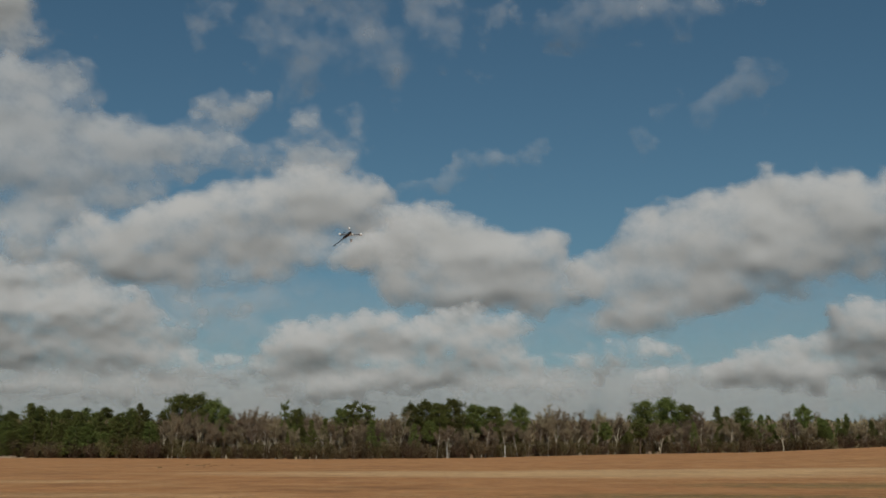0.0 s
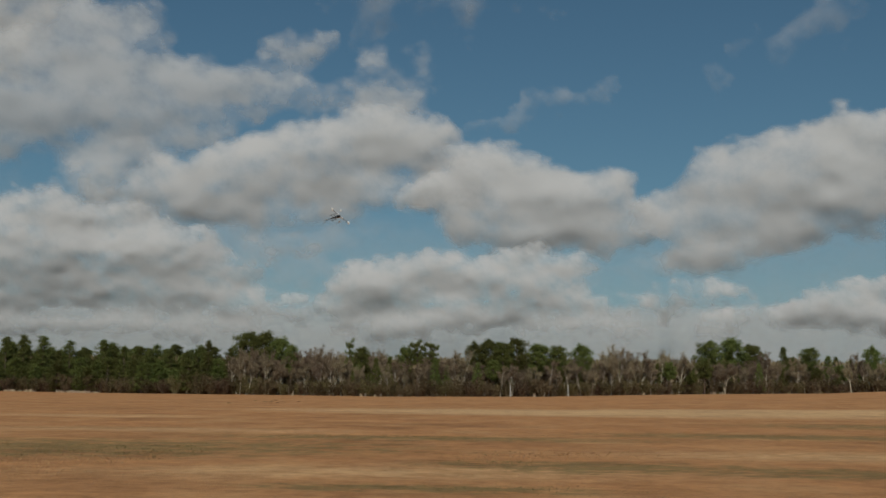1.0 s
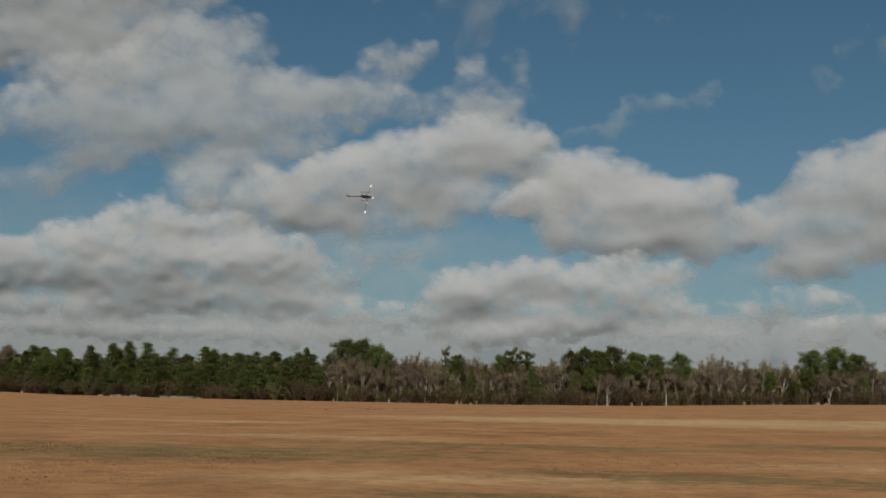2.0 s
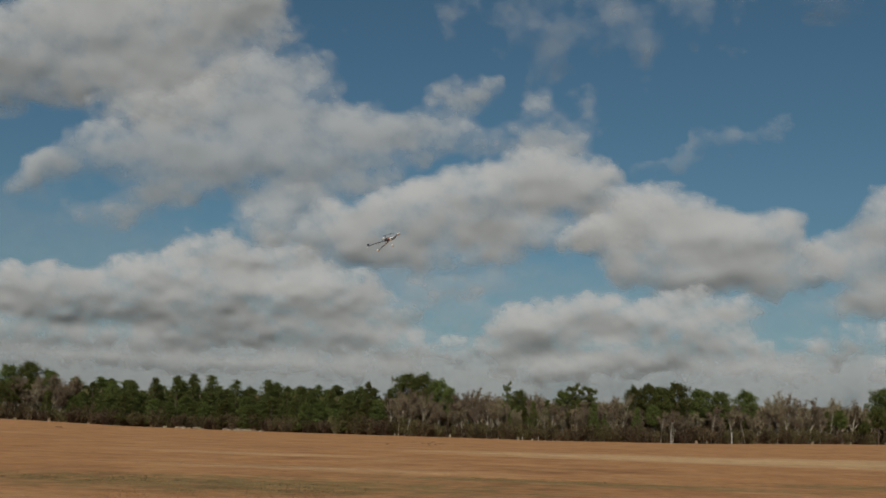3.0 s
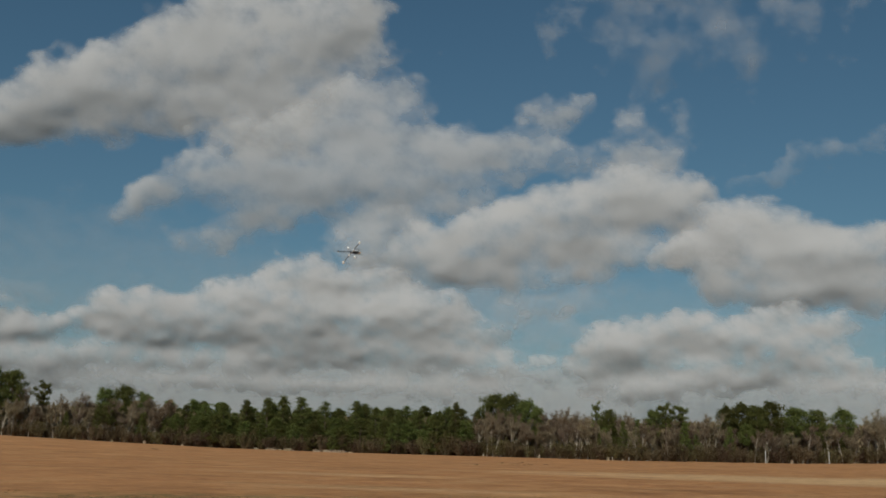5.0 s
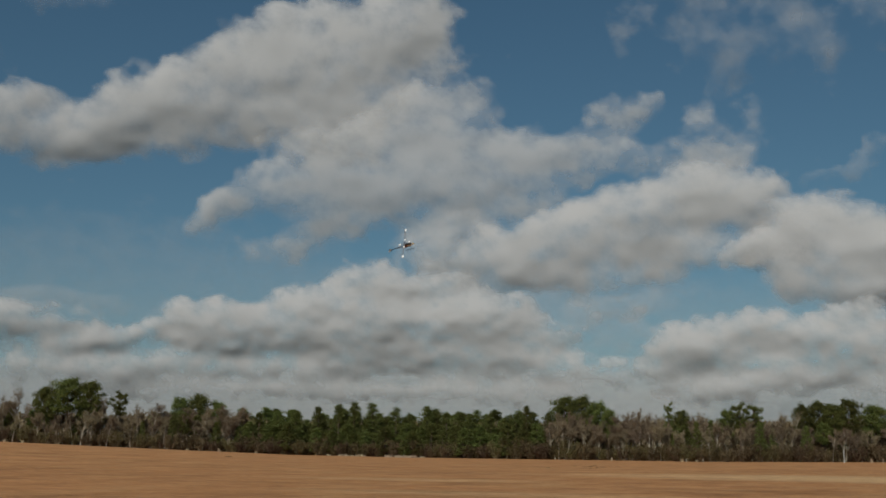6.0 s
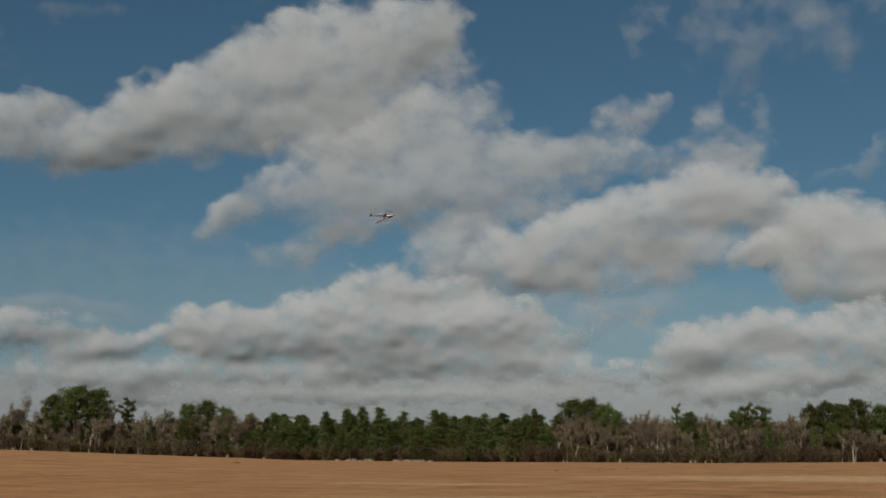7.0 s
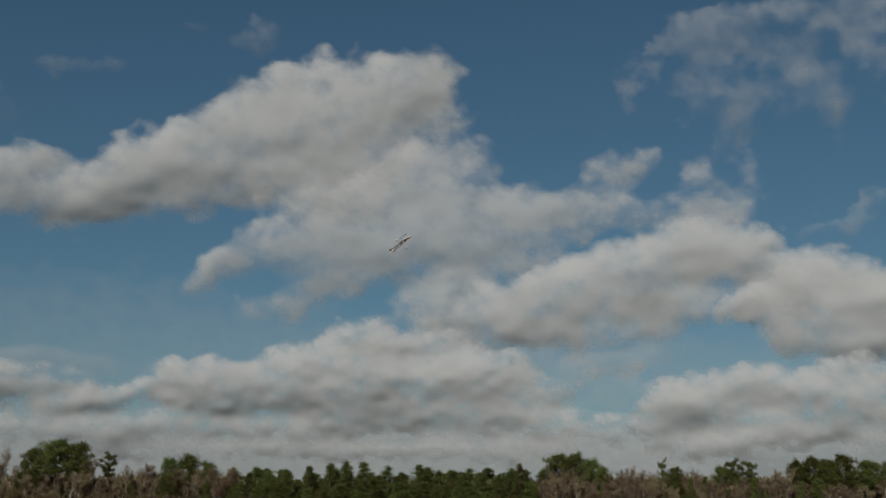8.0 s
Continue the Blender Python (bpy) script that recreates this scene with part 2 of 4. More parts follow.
def sprays(verts, faces, rng, centre, radius, count, size, flat=0.6):
    """A clump of needle sprays or leaves round a point."""
    for _ in range(count):
        d = Vector((rng.gauss(0, 1), rng.gauss(0, 1), rng.gauss(0, 1) * flat)).normalized() * radius * rng.uniform(0.25, 1.0)
        d.z *= flat
        p = centre + d
        u = Vector((rng.uniform(-1, 1), rng.uniform(-1, 1), rng.uniform(-0.5, 0.9))).normalized() * size * rng.uniform(0.6, 1.3)
        w = u.cross(Vector((rng.uniform(-1, 1), rng.uniform(-1, 1), rng.uniform(-1, 1)))).normalized() * size * rng.uniform(0.25, 0.5)
        k = len(verts)
        verts += [p - u * 0.5, p + w * 0.5, p + u * 0.5, p - w * 0.5]
        faces.append((k, k + 1, k + 2, k + 3))


def part(name, mesh, parent, label=""):
    ob = new(name, mesh)
    ob.parent = parent
    return tagged(ob, label)


def pine(seed, kind, label):
    """A pine 10 m high at its base: 'young' is a dense cone, 'old' a bare stem under rounded boughs, 'open' a thin crown of separate tufts."""
    rng = random.Random(seed)
    tv, tf, cv, cf = [], [], [], []
    lean = Vector((rng.uniform(-0.25, 0.25), rng.uniform(-0.25, 0.25), 0))
    pts = [Vector((0, 0, -0.3)), Vector((0, 0, 3)) + lean * 0.5, Vector((0, 0, 6.5)) + lean, Vector((0, 0, 9.6)) + lean * 0.7]
    radii = (0.2, 0.16, 0.11, 0.03)
    for i in range(3):
        tube(tv, tf, pts[i], pts[i + 1], radii[i], radii[i + 1], 6)

    def stem(z):
        for i in range(3):
            if z <= pts[i + 1].z:
                return pts[i].lerp(pts[i + 1], (z - pts[i].z) / (pts[i + 1].z - pts[i].z))
        return pts[3]

    low = {"young": 0.8, "old": 4.6, "open": 5.6}[kind]
    boughs = {"young": 60, "old": 36, "open": 18}[kind]
    for k in range(boughs):
        u = (k + rng.random()) / boughs
        z = low + (9.5 - low) * u
        if kind == "young":
            reach = 2.0 * max(0.03, 1 - u**1.5) ** 0.7 * rng.uniform(0.5, 1.15) + 0.15
            rise = rng.uniform(-0.1, 0.5)
        elif kind == "old":
            reach = 2.6 * math.sqrt(max(0.06, 1 - (1.75 * (u - 0.45)) ** 2)) * rng.uniform(0.45, 1.12)
            rise = rng.uniform(0.0, 0.7)
        else:
            reach = rng.uniform(0.8, 2.6) * (1.1 - 0.5 * u)
            rise = rng.uniform(0.1, 0.9)
        a = k * 2.4 + rng.uniform(-0.5, 0.5)
        root = stem(z)
        tip = root + Vector((math.cos(a) * reach, math.sin(a) * reach, rise))
        tube(tv, tf, root, tip, 0.05, 0.015, 3)
        for f, r in ((0.55, 0.42), (0.95, 0.5)):
            c = root.lerp(tip, f) + Vector((rng.uniform(-0.25, 0.25), rng.uniform(-0.25, 0.25), rng.uniform(-0.15, 0.3)))
            size = {"young": 0.27, "old": 0.30, "open": 0.27}[kind]
            sprays(cv, cf, rng, c, r * (1.7 if kind == "old" else 1.2), 54 if kind == "young" else 130, size, 0.85)
    sprays(cv, cf, rng, stem(9.5) + Vector((0, 0, 0.1)), 0.6, 70, 0.28, 0.8)
    ob = new("pine_tree")
    tagged(ob, label, "pine tree", "trees of the wood")
    part("trunk", from_arrays("pine_trunk", tv, tf, [PINE_BARK], smooth=True), ob)
    part("crown", from_arrays("pine_crown", cv, cf, [NEEDLES]), ob)
    return ob


def bare_tree(seed, spread, label):
    """A leafless tree 10 m high: forking limbs and a haze of fine twigs."""
    rng = random.Random(seed)
    tv, tf, cv, cf = [], [], [], []

    def twigs(p, d, n, size):
        for _ in range(n):
            u = (d + Vector((rng.uniform(-1.2, 1.2), rng.uniform(-1.2, 1.2), rng.uniform(-0.5, 0.7)))).normalized() * size * rng.uniform(0.5, 1.2)
            w = u.cross(Vector((rng.uniform(-1, 1), rng.uniform(-1, 1), 0.3))).normalized() * 0.018
            k = len(cv)
            cv.extend((p - w, p + w, p + u))
            cf.append((k, k + 1, k + 2))

    def grow(p, d, length, r, level):
        steps = 3 if level == 0 else 2
        for s in range(steps):
            q = p + d * (length / steps)
            r2 = r * (0.8 if level == 0 else 0.65)
            tube(tv, tf, p, q, r, r2, 5 if level < 2 else 3)
            if level < 3 and (s > 0 or level > 0):
                for _ in range(rng.choice((1, 2, 2, 3))):
                    a = rng.uniform(0, 2 * math.pi)
                    tilt = rng.uniform(0.35, 0.8) * spread
                    side = Vector((math.cos(a), math.sin(a), 0))
                    grow(q, (d * (1 - tilt * 0.4) + side * tilt + Vector((0, 0, 0.25))).normalized(), length * rng.uniform(0.4, 0.62), r2 * 0.6, level + 1)
            if level >= 2:
                twigs(q, d, 9, 0.9)
            p, r = q, r2
            d = (d + Vector((rng.uniform(-0.13, 0.13), rng.uniform(-0.13, 0.13), 0.05))).normalized()
        if level < 3:
            grow(p, d, length * 0.6, r, level + 1)
        twigs(p, d, 14, 1.15)

    for k in range(rng.choice((1, 1, 2))):
        grow(Vector((k * 0.3, 0, -0.3)), Vector((rng.uniform(-0.15, 0.15) + 0.18 * k, rng.uniform(-0.15, 0.15), 1)).normalized(), 5.2, 0.19, 0)
    top = max(v.z for v in cv)
    for v in tv + cv:
        v *= 10 / top
    ob = new("bare_tree")
    tagged(ob, label, "bare tree", "trees of the wood")
    part("trunk", from_arrays("bare_trunk", tv, tf, [BARE_BARK], smooth=True), ob)
    part("crown", from_arrays("bare_crown", cv, cf, [TWIG]), ob)
    return ob


def shrub(seed, label, leafy):
    """A brushy bush 3 m high."""
    rng = random.Random(seed)
    tv, tf, cv, cf = [], [], [], []
    for _ in range(16):
        a, r = rng.uniform(0, 6.28), rng.uniform(0.4, 1.7)
        tip = Vector((math.cos(a) * r, math.sin(a) * r, rng.uniform(1.4, 3.0)))
        tube(tv, tf, (tip.x * 0.2, tip.y * 0.2, -0.1), tip, 0.035, 0.01, 3)
        for f in (0.35, 0.6, 0.85, 1.0):
            c = Vector((tip.x * (0.2 + 0.8 * f), tip.y * (0.2 + 0.8 * f), tip.z * f))
            sprays(cv, cf, rng, c, 0.55, 36 if leafy else 30, 0.20 if leafy else 0.23, 0.9)
    ob = new("shrub")
    tagged(ob, label, "shrub", "brush along the wood")
    part("stem", from_arrays("shrub_stem", tv, tf, [TWIG]), ob)
    part("foliage", from_arrays("shrub_foliage", cv, cf, [BRUSH if leafy else DEAD]), ob)
    return ob


def grass_tuft(seed):
    rng = random.Random(seed)
    v, f = [], []
    for _ in range(46):
        a, r = rng.uniform(0, 6.28), rng.uniform(0, 0.45)
        p = Vector((math.cos(a) * r, math.sin(a) * r, -0.05))
        u = Vector((rng.uniform(-0.3, 0.3), rng.uniform(-0.3, 0.3), rng.uniform(0.5, 1.0)))
        w = Vector((rng.uniform(-1, 1), rng.uniform(-1, 1), 0)).normalized() * 0.05
        k = len(v)
        v += [p - w, p + w, p + u]
        f.append((k, k + 1, k + 2))
    return tagged(new("grass_tuft", from_arrays("grass_tuft", v, f, [REED])), "clump of pale dry grass at the field's edge", "grass clump", "pale clumps along the field's edge")


YOUNG = [pine(10 + k, "young", "young dark green pine in a dense stand") for k in range(6)]
OLD = [pine(30 + k, "old", "tall old pine with a rounded green crown") for k in range(5)]
OPEN = [pine(50 + k, "open", "tall thin pine with an open tufted crown") for k in range(3)]
BARE = [bare_tree(70 + k, 0.75 + 0.1 * (k % 4), "leafless grey-brown tree at the edge of the wood") for k in range(7)]
LEAFY = [shrub(90 + k, "dark evergreen bush under the trees", True) for k in range(3)]
BRUSHY = [shrub(95 + k, "brown leafless brush along the field", False) for k in range(3)]
TUFT = [grass_tuft(100 + k) for k in range(3)]
protos = YOUNG + OLD + OPEN + BARE + LEAFY + BRUSHY + TUFT
plant_rng = random.Random(5)


def plant(proto, az, back, tall, wide=None):
    """Sets a copy of a 10 m tree (or 3 m bush) back metres behind the field's edge, tall times its own height."""
    far = edge(az) + back
    wide = tall if wide is None else wide
    m = Matrix.Translation(spot(az, far, 0.05)) @ pose(0, 0, 0, 0, 0, plant_rng.uniform(0, 360)) @ Matrix.Diagonal((wide, wide, tall, 1))
    return copy_thing(proto, m)


def rise_to(az, back, el):
    """How high a tree stands, back metres behind the edge, if its top shows el degrees up."""
    far = edge(az) + back
    return EYE + far * math.tan(radians(el)) - height(az, far)


# trees that stand out of the wood: azimuth, elevation of the top, kind, breadth against height, metres behind the edge
STANDING = [
    (37.6, 3.15, OLD[0], 1.2, 6), (36.6, 3.05, OLD[1], 1.0, 7), (38.6, 2.75, OLD[2], 0.9, 5), (35.2, 2.55, OPEN[0], 0.9, 6), (31.5, 2.5, OLD[3], 1.2, 15),
    (32.3, 2.35, OLD[4], 0.9, 14), (30.5, 2.2, OLD[2], 0.8, 15), (13.3, 2.64, OLD[0], 1.0, 10), (12.5, 2.66, OLD[3], 1.1, 11), (11.7, 2.4, OLD[2], 0.9, 10),
    (11.1, 2.07, OLD[1], 0.7, 8), (15.2, 2.27, YOUNG[0], 0.75, 5), (8.2, 2.33, OPEN[1], 0.4, 8), (7.6, 2.0, OLD[4], 0.7, 7), (4.8, 2.33, OPEN[0], 0.9, 6),
    (4.1, 2.25, OPEN[2], 0.9, 7), (5.4, 2.05, OLD[1], 0.8, 9), (1.9, 2.3, OLD[2], 0.7, 9), (1.1, 2.43, OLD[3], 1.0, 9), (-0.2, 2.53, OLD[0], 0.9, 8),
    (0.5, 2.3, OLD[4], 0.8, 6), (-1.3, 2.26, OLD[1], 1.1, 8), (-2.3, 2.15, OLD[4], 0.9, 7), (-3.5, 2.22, OLD[2], 0.9, 9), (-9.7, 2.42, OLD[0], 1.1, 16),
    (-10.8, 2.55, OLD[3], 1.2, 18), (-11.7, 2.27, OLD[1], 1.0, 16), (-13.2, 2.2, YOUNG[1], 0.9, 10), (-14.4, 2.1, OLD[4], 0.9, 10), (-17.2, 2.15, OLD[2], 0.8, 8)]
PINE_TOPS = [(26.7, 1.9), (25.6, 2.1), (24.6, 2.23), (23.8, 2.33), (22.9, 2.28), (21.8, 2.03), (20.2, 2.2), (19.2, 1.9), (18.1, 1.75), (17.0, 1.83), (16.2, 1.7), (14.1, 1.85), (27.6, 1.85), (28.5, 1.75)]
BARE_TOPS = [(33.0, 2.2), (32.0, 2.05), (31.2, 2.15), (30.4, 2.0), (13.0, 2.1), (12.2, 1.9), (39.6, 2.9), (40.4, 2.5), (36.0, 2.5), (33.6, 2.3), (34.4, 2.2), (29.9, 2.2), (9.8, 2.27), (9.2, 2.1), (6.6, 2.15), (13.6, 2.0), (10.4, 2.0), (-4.9, 2.42), (-5.3, 2.3), (-6.4, 2.14), (-7.3, 2.2), (-8.2, 2.1), (-12.4, 2.1), (3.2, 2.1), (2.6, 2.1)]


def grow_wood():
    rng = plant_rng
    for az, el, proto, broad, back in STANDING:
        h = rise_to(az, back, el) / 10
        plant(proto, az, back, h, h * broad)
    for k, (az, el) in enumerate(PINE_TOPS):
        h = rise_to(az, 9, el) / 10
        plant(YOUNG[k % 6], az, 9, h, h * rng.uniform(0.95, 1.35))
    for k, (az, el) in enumerate(BARE_TOPS):
        h = rise_to(az, 6, el) / 10
        plant(BARE[k % 7], az, 6, h, h * rng.uniform(0.8, 1.15))
    az = -26.0
    while az < 46:
        stand = 14.5 < az < 29.3
        east = az < -14
        for row in range(6 if stand else 4):
            a = az + rng.uniform(-0.3, 0.3)
            back = 4 + row * 5 + rng.uniform(-2, 2)
            if stand:
                el = rng.uniform(0.7, 1.35) if row < 2 else rng.uniform(1.05, 1.9) + 0.03 * row
                proto, broad = rng.choice(YOUNG), rng.uniform(1.4, 2.2) if row < 2 else rng.uniform(1.2, 1.7)
            else:
                el = rng.uniform(1.25, 2.0) + (0.05 if row > 1 else -0.12)
                if rng.random() < (0.5 if east else 0.27):
                    proto, broad = rng.choice(OLD + YOUNG), rng.uniform(0.75, 1.1)
                    el -= 0.2
                else:
                    proto, broad = rng.choice(BARE), rng.uniform(0.75, 1.25)
            h = rise_to(a, back, el) / 10
            plant(proto, a, back, h, h * broad)
        az += 0.56 if stand else 0.55
    az = -26.0
    while az < 46:
        stand = 14.5 < az < 29.3
        h = rng.uniform(0.7, 1.25) * (1.15 if stand else 1.0)
        plant(rng.choice(LEAFY + BRUSHY if rng.random() < 0.8 or not stand else LEAFY), az, rng.uniform(0.8, 4.5), h, h * rng.uniform(0.9, 1.4))
        az += rng.uniform(0.22, 0.5)
    # pale clumps along the rim
    for k in range(30):
        plant(rng.choice(TUFT), rng.uniform(20.4, 24.6) if k < 26 else rng.uniform(20, 26), rng.uniform(-2.2, -0.6), rng.uniform(0.35, 0.75), rng.uniform(0.7, 1.7))
    for a in (31.9, 30.4, 28.6, 11.0, 7.6, 6.9, 39.5, 40.3, -1.1, -9.9, -10.3, -6.5):
        plant(rng.choice(TUFT), a, -0.8, rng.uniform(0.6, 1.2), rng.uniform(0.4, 0.8))


grow_wood()
for ob in protos:
    for child in list(ob.children):
        bpy.data.objects.remove(child)
    bpy.data.objects.remove(ob)


def deep_wood():
    """The tangle further in, which closes the wood to the eye."""
    rng = random.Random(8)
    v, f, index = [], [], []
    for k in range(90000):
        az = rng.uniform(-30, 50)
        far = edge(az) + rng.uniform(14, 40)
        p = spot(az, far)
        p.z += rng.random() ** 1.6 * (rise_to(az, 30, 1.3 if 14 < az < 29 else 1.4))
        u = Vector((rng.uniform(-0.5, 0.5), rng.uniform(-0.5, 0.5), rng.uniform(0.3, 1.0))) * 0.9
        w = Vector((rng.uniform(-1, 1), rng.uniform(-0.3, 0.3), rng.uniform(-0.3, 0.3))).normalized() * rng.uniform(0.08, 0.3)
        n = len(v)
        v += [p - u - w * 0.3, p + w, p + u, p - w]
        f.append((n, n + 1, n + 2, n + 3))
        index.append(0 if rng.random() < (0.85 if 14 < az < 29 else 0.4) else 1)
    me = from_arrays("wood_tangle", v, f, [BRUSH, TWIG], index)
    tagged(new("wood_tangle", me), "tangle of dark brush and branches deep in the wood", "undergrowth", kind="stuff")


deep_wood()


def marker_post(az, tall, name="marker_post", label="thin white marker post at the far edge of the field"):
    base = spot(az, edge(az) - 3.0)
    bm = bmesh.new()
    bmesh.ops.create_cone(bm, cap_ends=True, segments=10, radius1=0.06, radius2=0.058, depth=tall + 0.4, matrix=Matrix.Translation((0, 0, tall / 2 - 0.2)))
    bmesh.ops.create_cone(bm, cap_ends=True, segments=10, radius1=0.065, radius2=0.03, depth=0.08, matrix=Matrix.Translation((0, 0, tall + 0.04)))
    me = bpy.data.meshes.new(name)
    bm.to_mesh(me)
    bm.free()
    me.materials.append(WHITE_PAINT if tall > 1.2 else WEATHERED)
    ob = new(name, me)
    ob.matrix_basis = Matrix.Translation(base)
    return tagged(ob, label, "post", "posts at the field's edge")


WHITE_PAINT = paint("white_post_paint", (0.7, 0.69, 0.66), 0.6)
WEATHERED = paint("weathered_wood", (0.42, 0.36, 0.28), 0.8)
marker_post(0.11, 2.2)
marker_post(-2.78, 2.2)
for a in (-1.6, 7.4, 11.0, 6.6):
    marker_post(a, 0.6, "stake", "short weathered stake at the far edge of the field")


def weed_clump(seed):
    """A low dark clump of dead weeds."""
    rng = random.Random(seed)
    v, f = [], []
    sprays(v, f, rng, Vector((0, 0, 0.12)), 0.35, 60, 0.22, 0.5)
    return tagged(new("weed_clump", from_arrays("weed_clump", v, f, [BRUSH])), "low dark clump of dead weeds in the field", "weeds", "dead weeds in the field")


def strew_weeds():
    rng = random.Random(21)
    kinds = [weed_clump(200 + k) for k in range(3)]
    for k in range(16):
        if k < 14:
            az, far = rng.uniform(10.0, 14.2), rng.uniform(112, 140)
        else:
            az, far = rng.uniform(-18, 32), rng.uniform(140, 190)
        size = rng.uniform(0.3, 0.65)
        copy_thing(rng.choice(kinds), Matrix.Translation(spot(az, far, 0.02)) @ pose(0, 0, 0, 0, 0, rng.uniform(0, 360)) @ Matrix.Diagonal((size * rng.uniform(1, 2.4), size, size * 0.7, 1)))
    for ob in kinds:
        bpy.data.objects.remove(ob)


strew_weeds()


def near_grass():
    """Short dry stubble where the camera sees it nearest."""
    rng = random.Random(12)
    v, f = [], []
    for _ in range(45000):
        az = rng.uniform(-24, 36)
        far = 13 + 22 * rng.random() ** 1.4
        p = spot(az, far)
        tall = rng.uniform(0.025, 0.06) * (1.5 if rng.random() < 0.06 else 1)
        u = Vector((rng.uniform(-0.07, 0.07), rng.uniform(-0.07, 0.07), tall * 0.7))
        a = rng.uniform(0, 3.14)
        w = Vector((math.cos(a), math.sin(a), 0)) * rng.uniform(0.004, 0.010)
        n = len(v)
        p.z -= 0.02
        v += [p - w, p + w, p + u]
        f.append((n, n + 1, n + 2))
    me = from_arrays("grass", v, f, [STRAW])
    tagged(new("grass", me), "short dry straw-coloured grass of the field", "grass", kind="stuff")


near_grass()


def field_tufts():
    """Low tufts: olive weeds where the ground is damp, bleached and brown grass in drifts between."""
    rng = random.Random(31)
    v, f, index = [], [], []
    damp = ((-12, 31, 11, 3.5), (2.2, 25.5, 5, 1.6), (7.5, 24.5, 4.5, 1.4), (-3, 39, 9, 2), (-1.5, 19.5, 3.5, 0.8), (10, 44, 8, 2.5))
    spots = []
    for x, y, w, d in damp:
        for _ in range(int(60 * w)):
            spots.append((x + rng.gauss(0, 0.5) * w, y + rng.gauss(0, 0.6) * d, rng.choice((0, 0, 0, 1))))
    for _ in range(5200):
        az, far = rng.uniform(-24, 36), 15 + 95 * rng.random() ** 1.7
        p = toward(az, 0, far)
        n = noise.noise((p.x * 0.11, p.y * 0.2, 3.0)) + 0.6 * noise.noise((p.x * 0.5, p.y * 0.5, 9.0))
        if n > 0.12:
            spots.append((p.x, p.y, 1))
    for x, y, kind in spots:
        size = rng.uniform(0.3, 0.75)
        for _ in range(14):
            a, r = rng.uniform(0, 6.28), rng.uniform(0, 0.5) * size
            p = Vector((x + math.cos(a) * r * 1.6, y + math.sin(a) * r, -0.02))
            u = Vector((rng.uniform(-0.06, 0.06), rng.uniform(-0.06, 0.06), rng.uniform(0.03, 0.07) * size))
            b = rng.uniform(0, 3.14)
            w = Vector((math.cos(b), math.sin(b), 0)) * rng.uniform(0.012, 0.03) * size
            n = len(v)
            v += [p - w, p + w, p + u]
            f.append((n, n + 1, n + 2))
            index.append(kind)
    me = from_arrays("grass_tufts", v, f, [WEED, STRAW], index)
    tagged(new("grass_tufts", me), "low olive, bleached and brown tufts in the dry grass", "grass", kind="stuff")


field_tufts()


# ---- clouds: rate of drift in degrees a second, distance, opacity, and puffs of azimuth, elevation, breadth, height, tilt, density ----
# haze sheet added to lighten the low sky, reaching higher on the left
HAZE_PUFFS = [(46, 4.5, 11, 5.5, 0, 1), (34, 4.5, 11, 5.5, 0, 1), (21, 4, 11, 4.6, 0, 1), (8, 4, 11, 4.2, 0, 1), (-5, 4, 11, 4, 0, 1), (-18, 4, 11, 4, 0, 1), (-28, 4, 11, 4, 0, 1)]
HAZE = (0.02, 4700, 0.3, HAZE_PUFFS)
BANK_PUFFS = [(40, 3.7, 7.2, 1.8, 0, 0.45),
    (33.9, 2.0, 11.5, 1.5, 0, 0.9), (20.6, 2.4, 11.5, 1.5, 0, 0.9), (6.5, 2.4, 11.5, 1.5, 0, 0.9), (-7.0, 2.4, 11.5, 1.5, 0, 0.9),
    (-18.5, 2.4, 11.5, 1.5, 0, 0.9), (45.1, 1.6, 11.5, 1.5, 0, 0.9)]
BANK = (0.02, 4800, 0.85, BANK_PUFFS)
LONG_PUFFS = [(23.2, 7.8, 2.0, 1.3, 0, 1), (20.3, 7.8, 2.2, 1.1, 10, 1), (26.6, 6.9, 2.0, 1.1, 10, 0.95), (24.0, 6.7, 3.1, 1.1, 0, 0.95), (17.7, 6.4, 2.5, 1.4, 0, 0.95),
    (21.7, 5.9, 5.6, 1.4, 0, 0.9), (31.3, 6.3, 2.5, 1.0, 5, 0.9), (29.3, 5.7, 3.4, 1.1, 0, 0.9), (31.2, 4.9, 2.2, 0.7, 0, 0.9), (24.5, 5.0, 3.9, 0.7, 0, 0.9),
    (35.3, 5.2, 2.2, 0.7, 12, 0.9), (37.6, 4.7, 2.0, 0.7, 15, 0.85)]
LONG_PUFFS += [(39.7, 5.7, 3.1, 1.0, 0, 0.7), (28.7, 3.8, 5.6, 0.6, 0, 0.8), (34.6, 3.7, 3.3, 0.7, 0, 0.75), (21.7, 4.2, 4.5, 0.7, 0, 0.8), (17.4, 4.5, 3.4, 1.0, 0, 0.8),
    (38.0, 3.4, 3.3, 0.7, 0, 0.7), (25.1, 2.8, 4.2, 0.4, 0, 0.7), (31.9, 2.7, 4.2, 0.4, 0, 0.7), (42.1, 5.4, 3.4, 1.1, 0, 0.7), (17.2, 2.8, 4.5, 0.6, 0, 0.6)]
LONG_PUFFS += [(14.6, 5.6, 2.2, 1.0, 0, 0.55), (12.9, 3.9, 4.2, 0.8, 0, 0.55)]
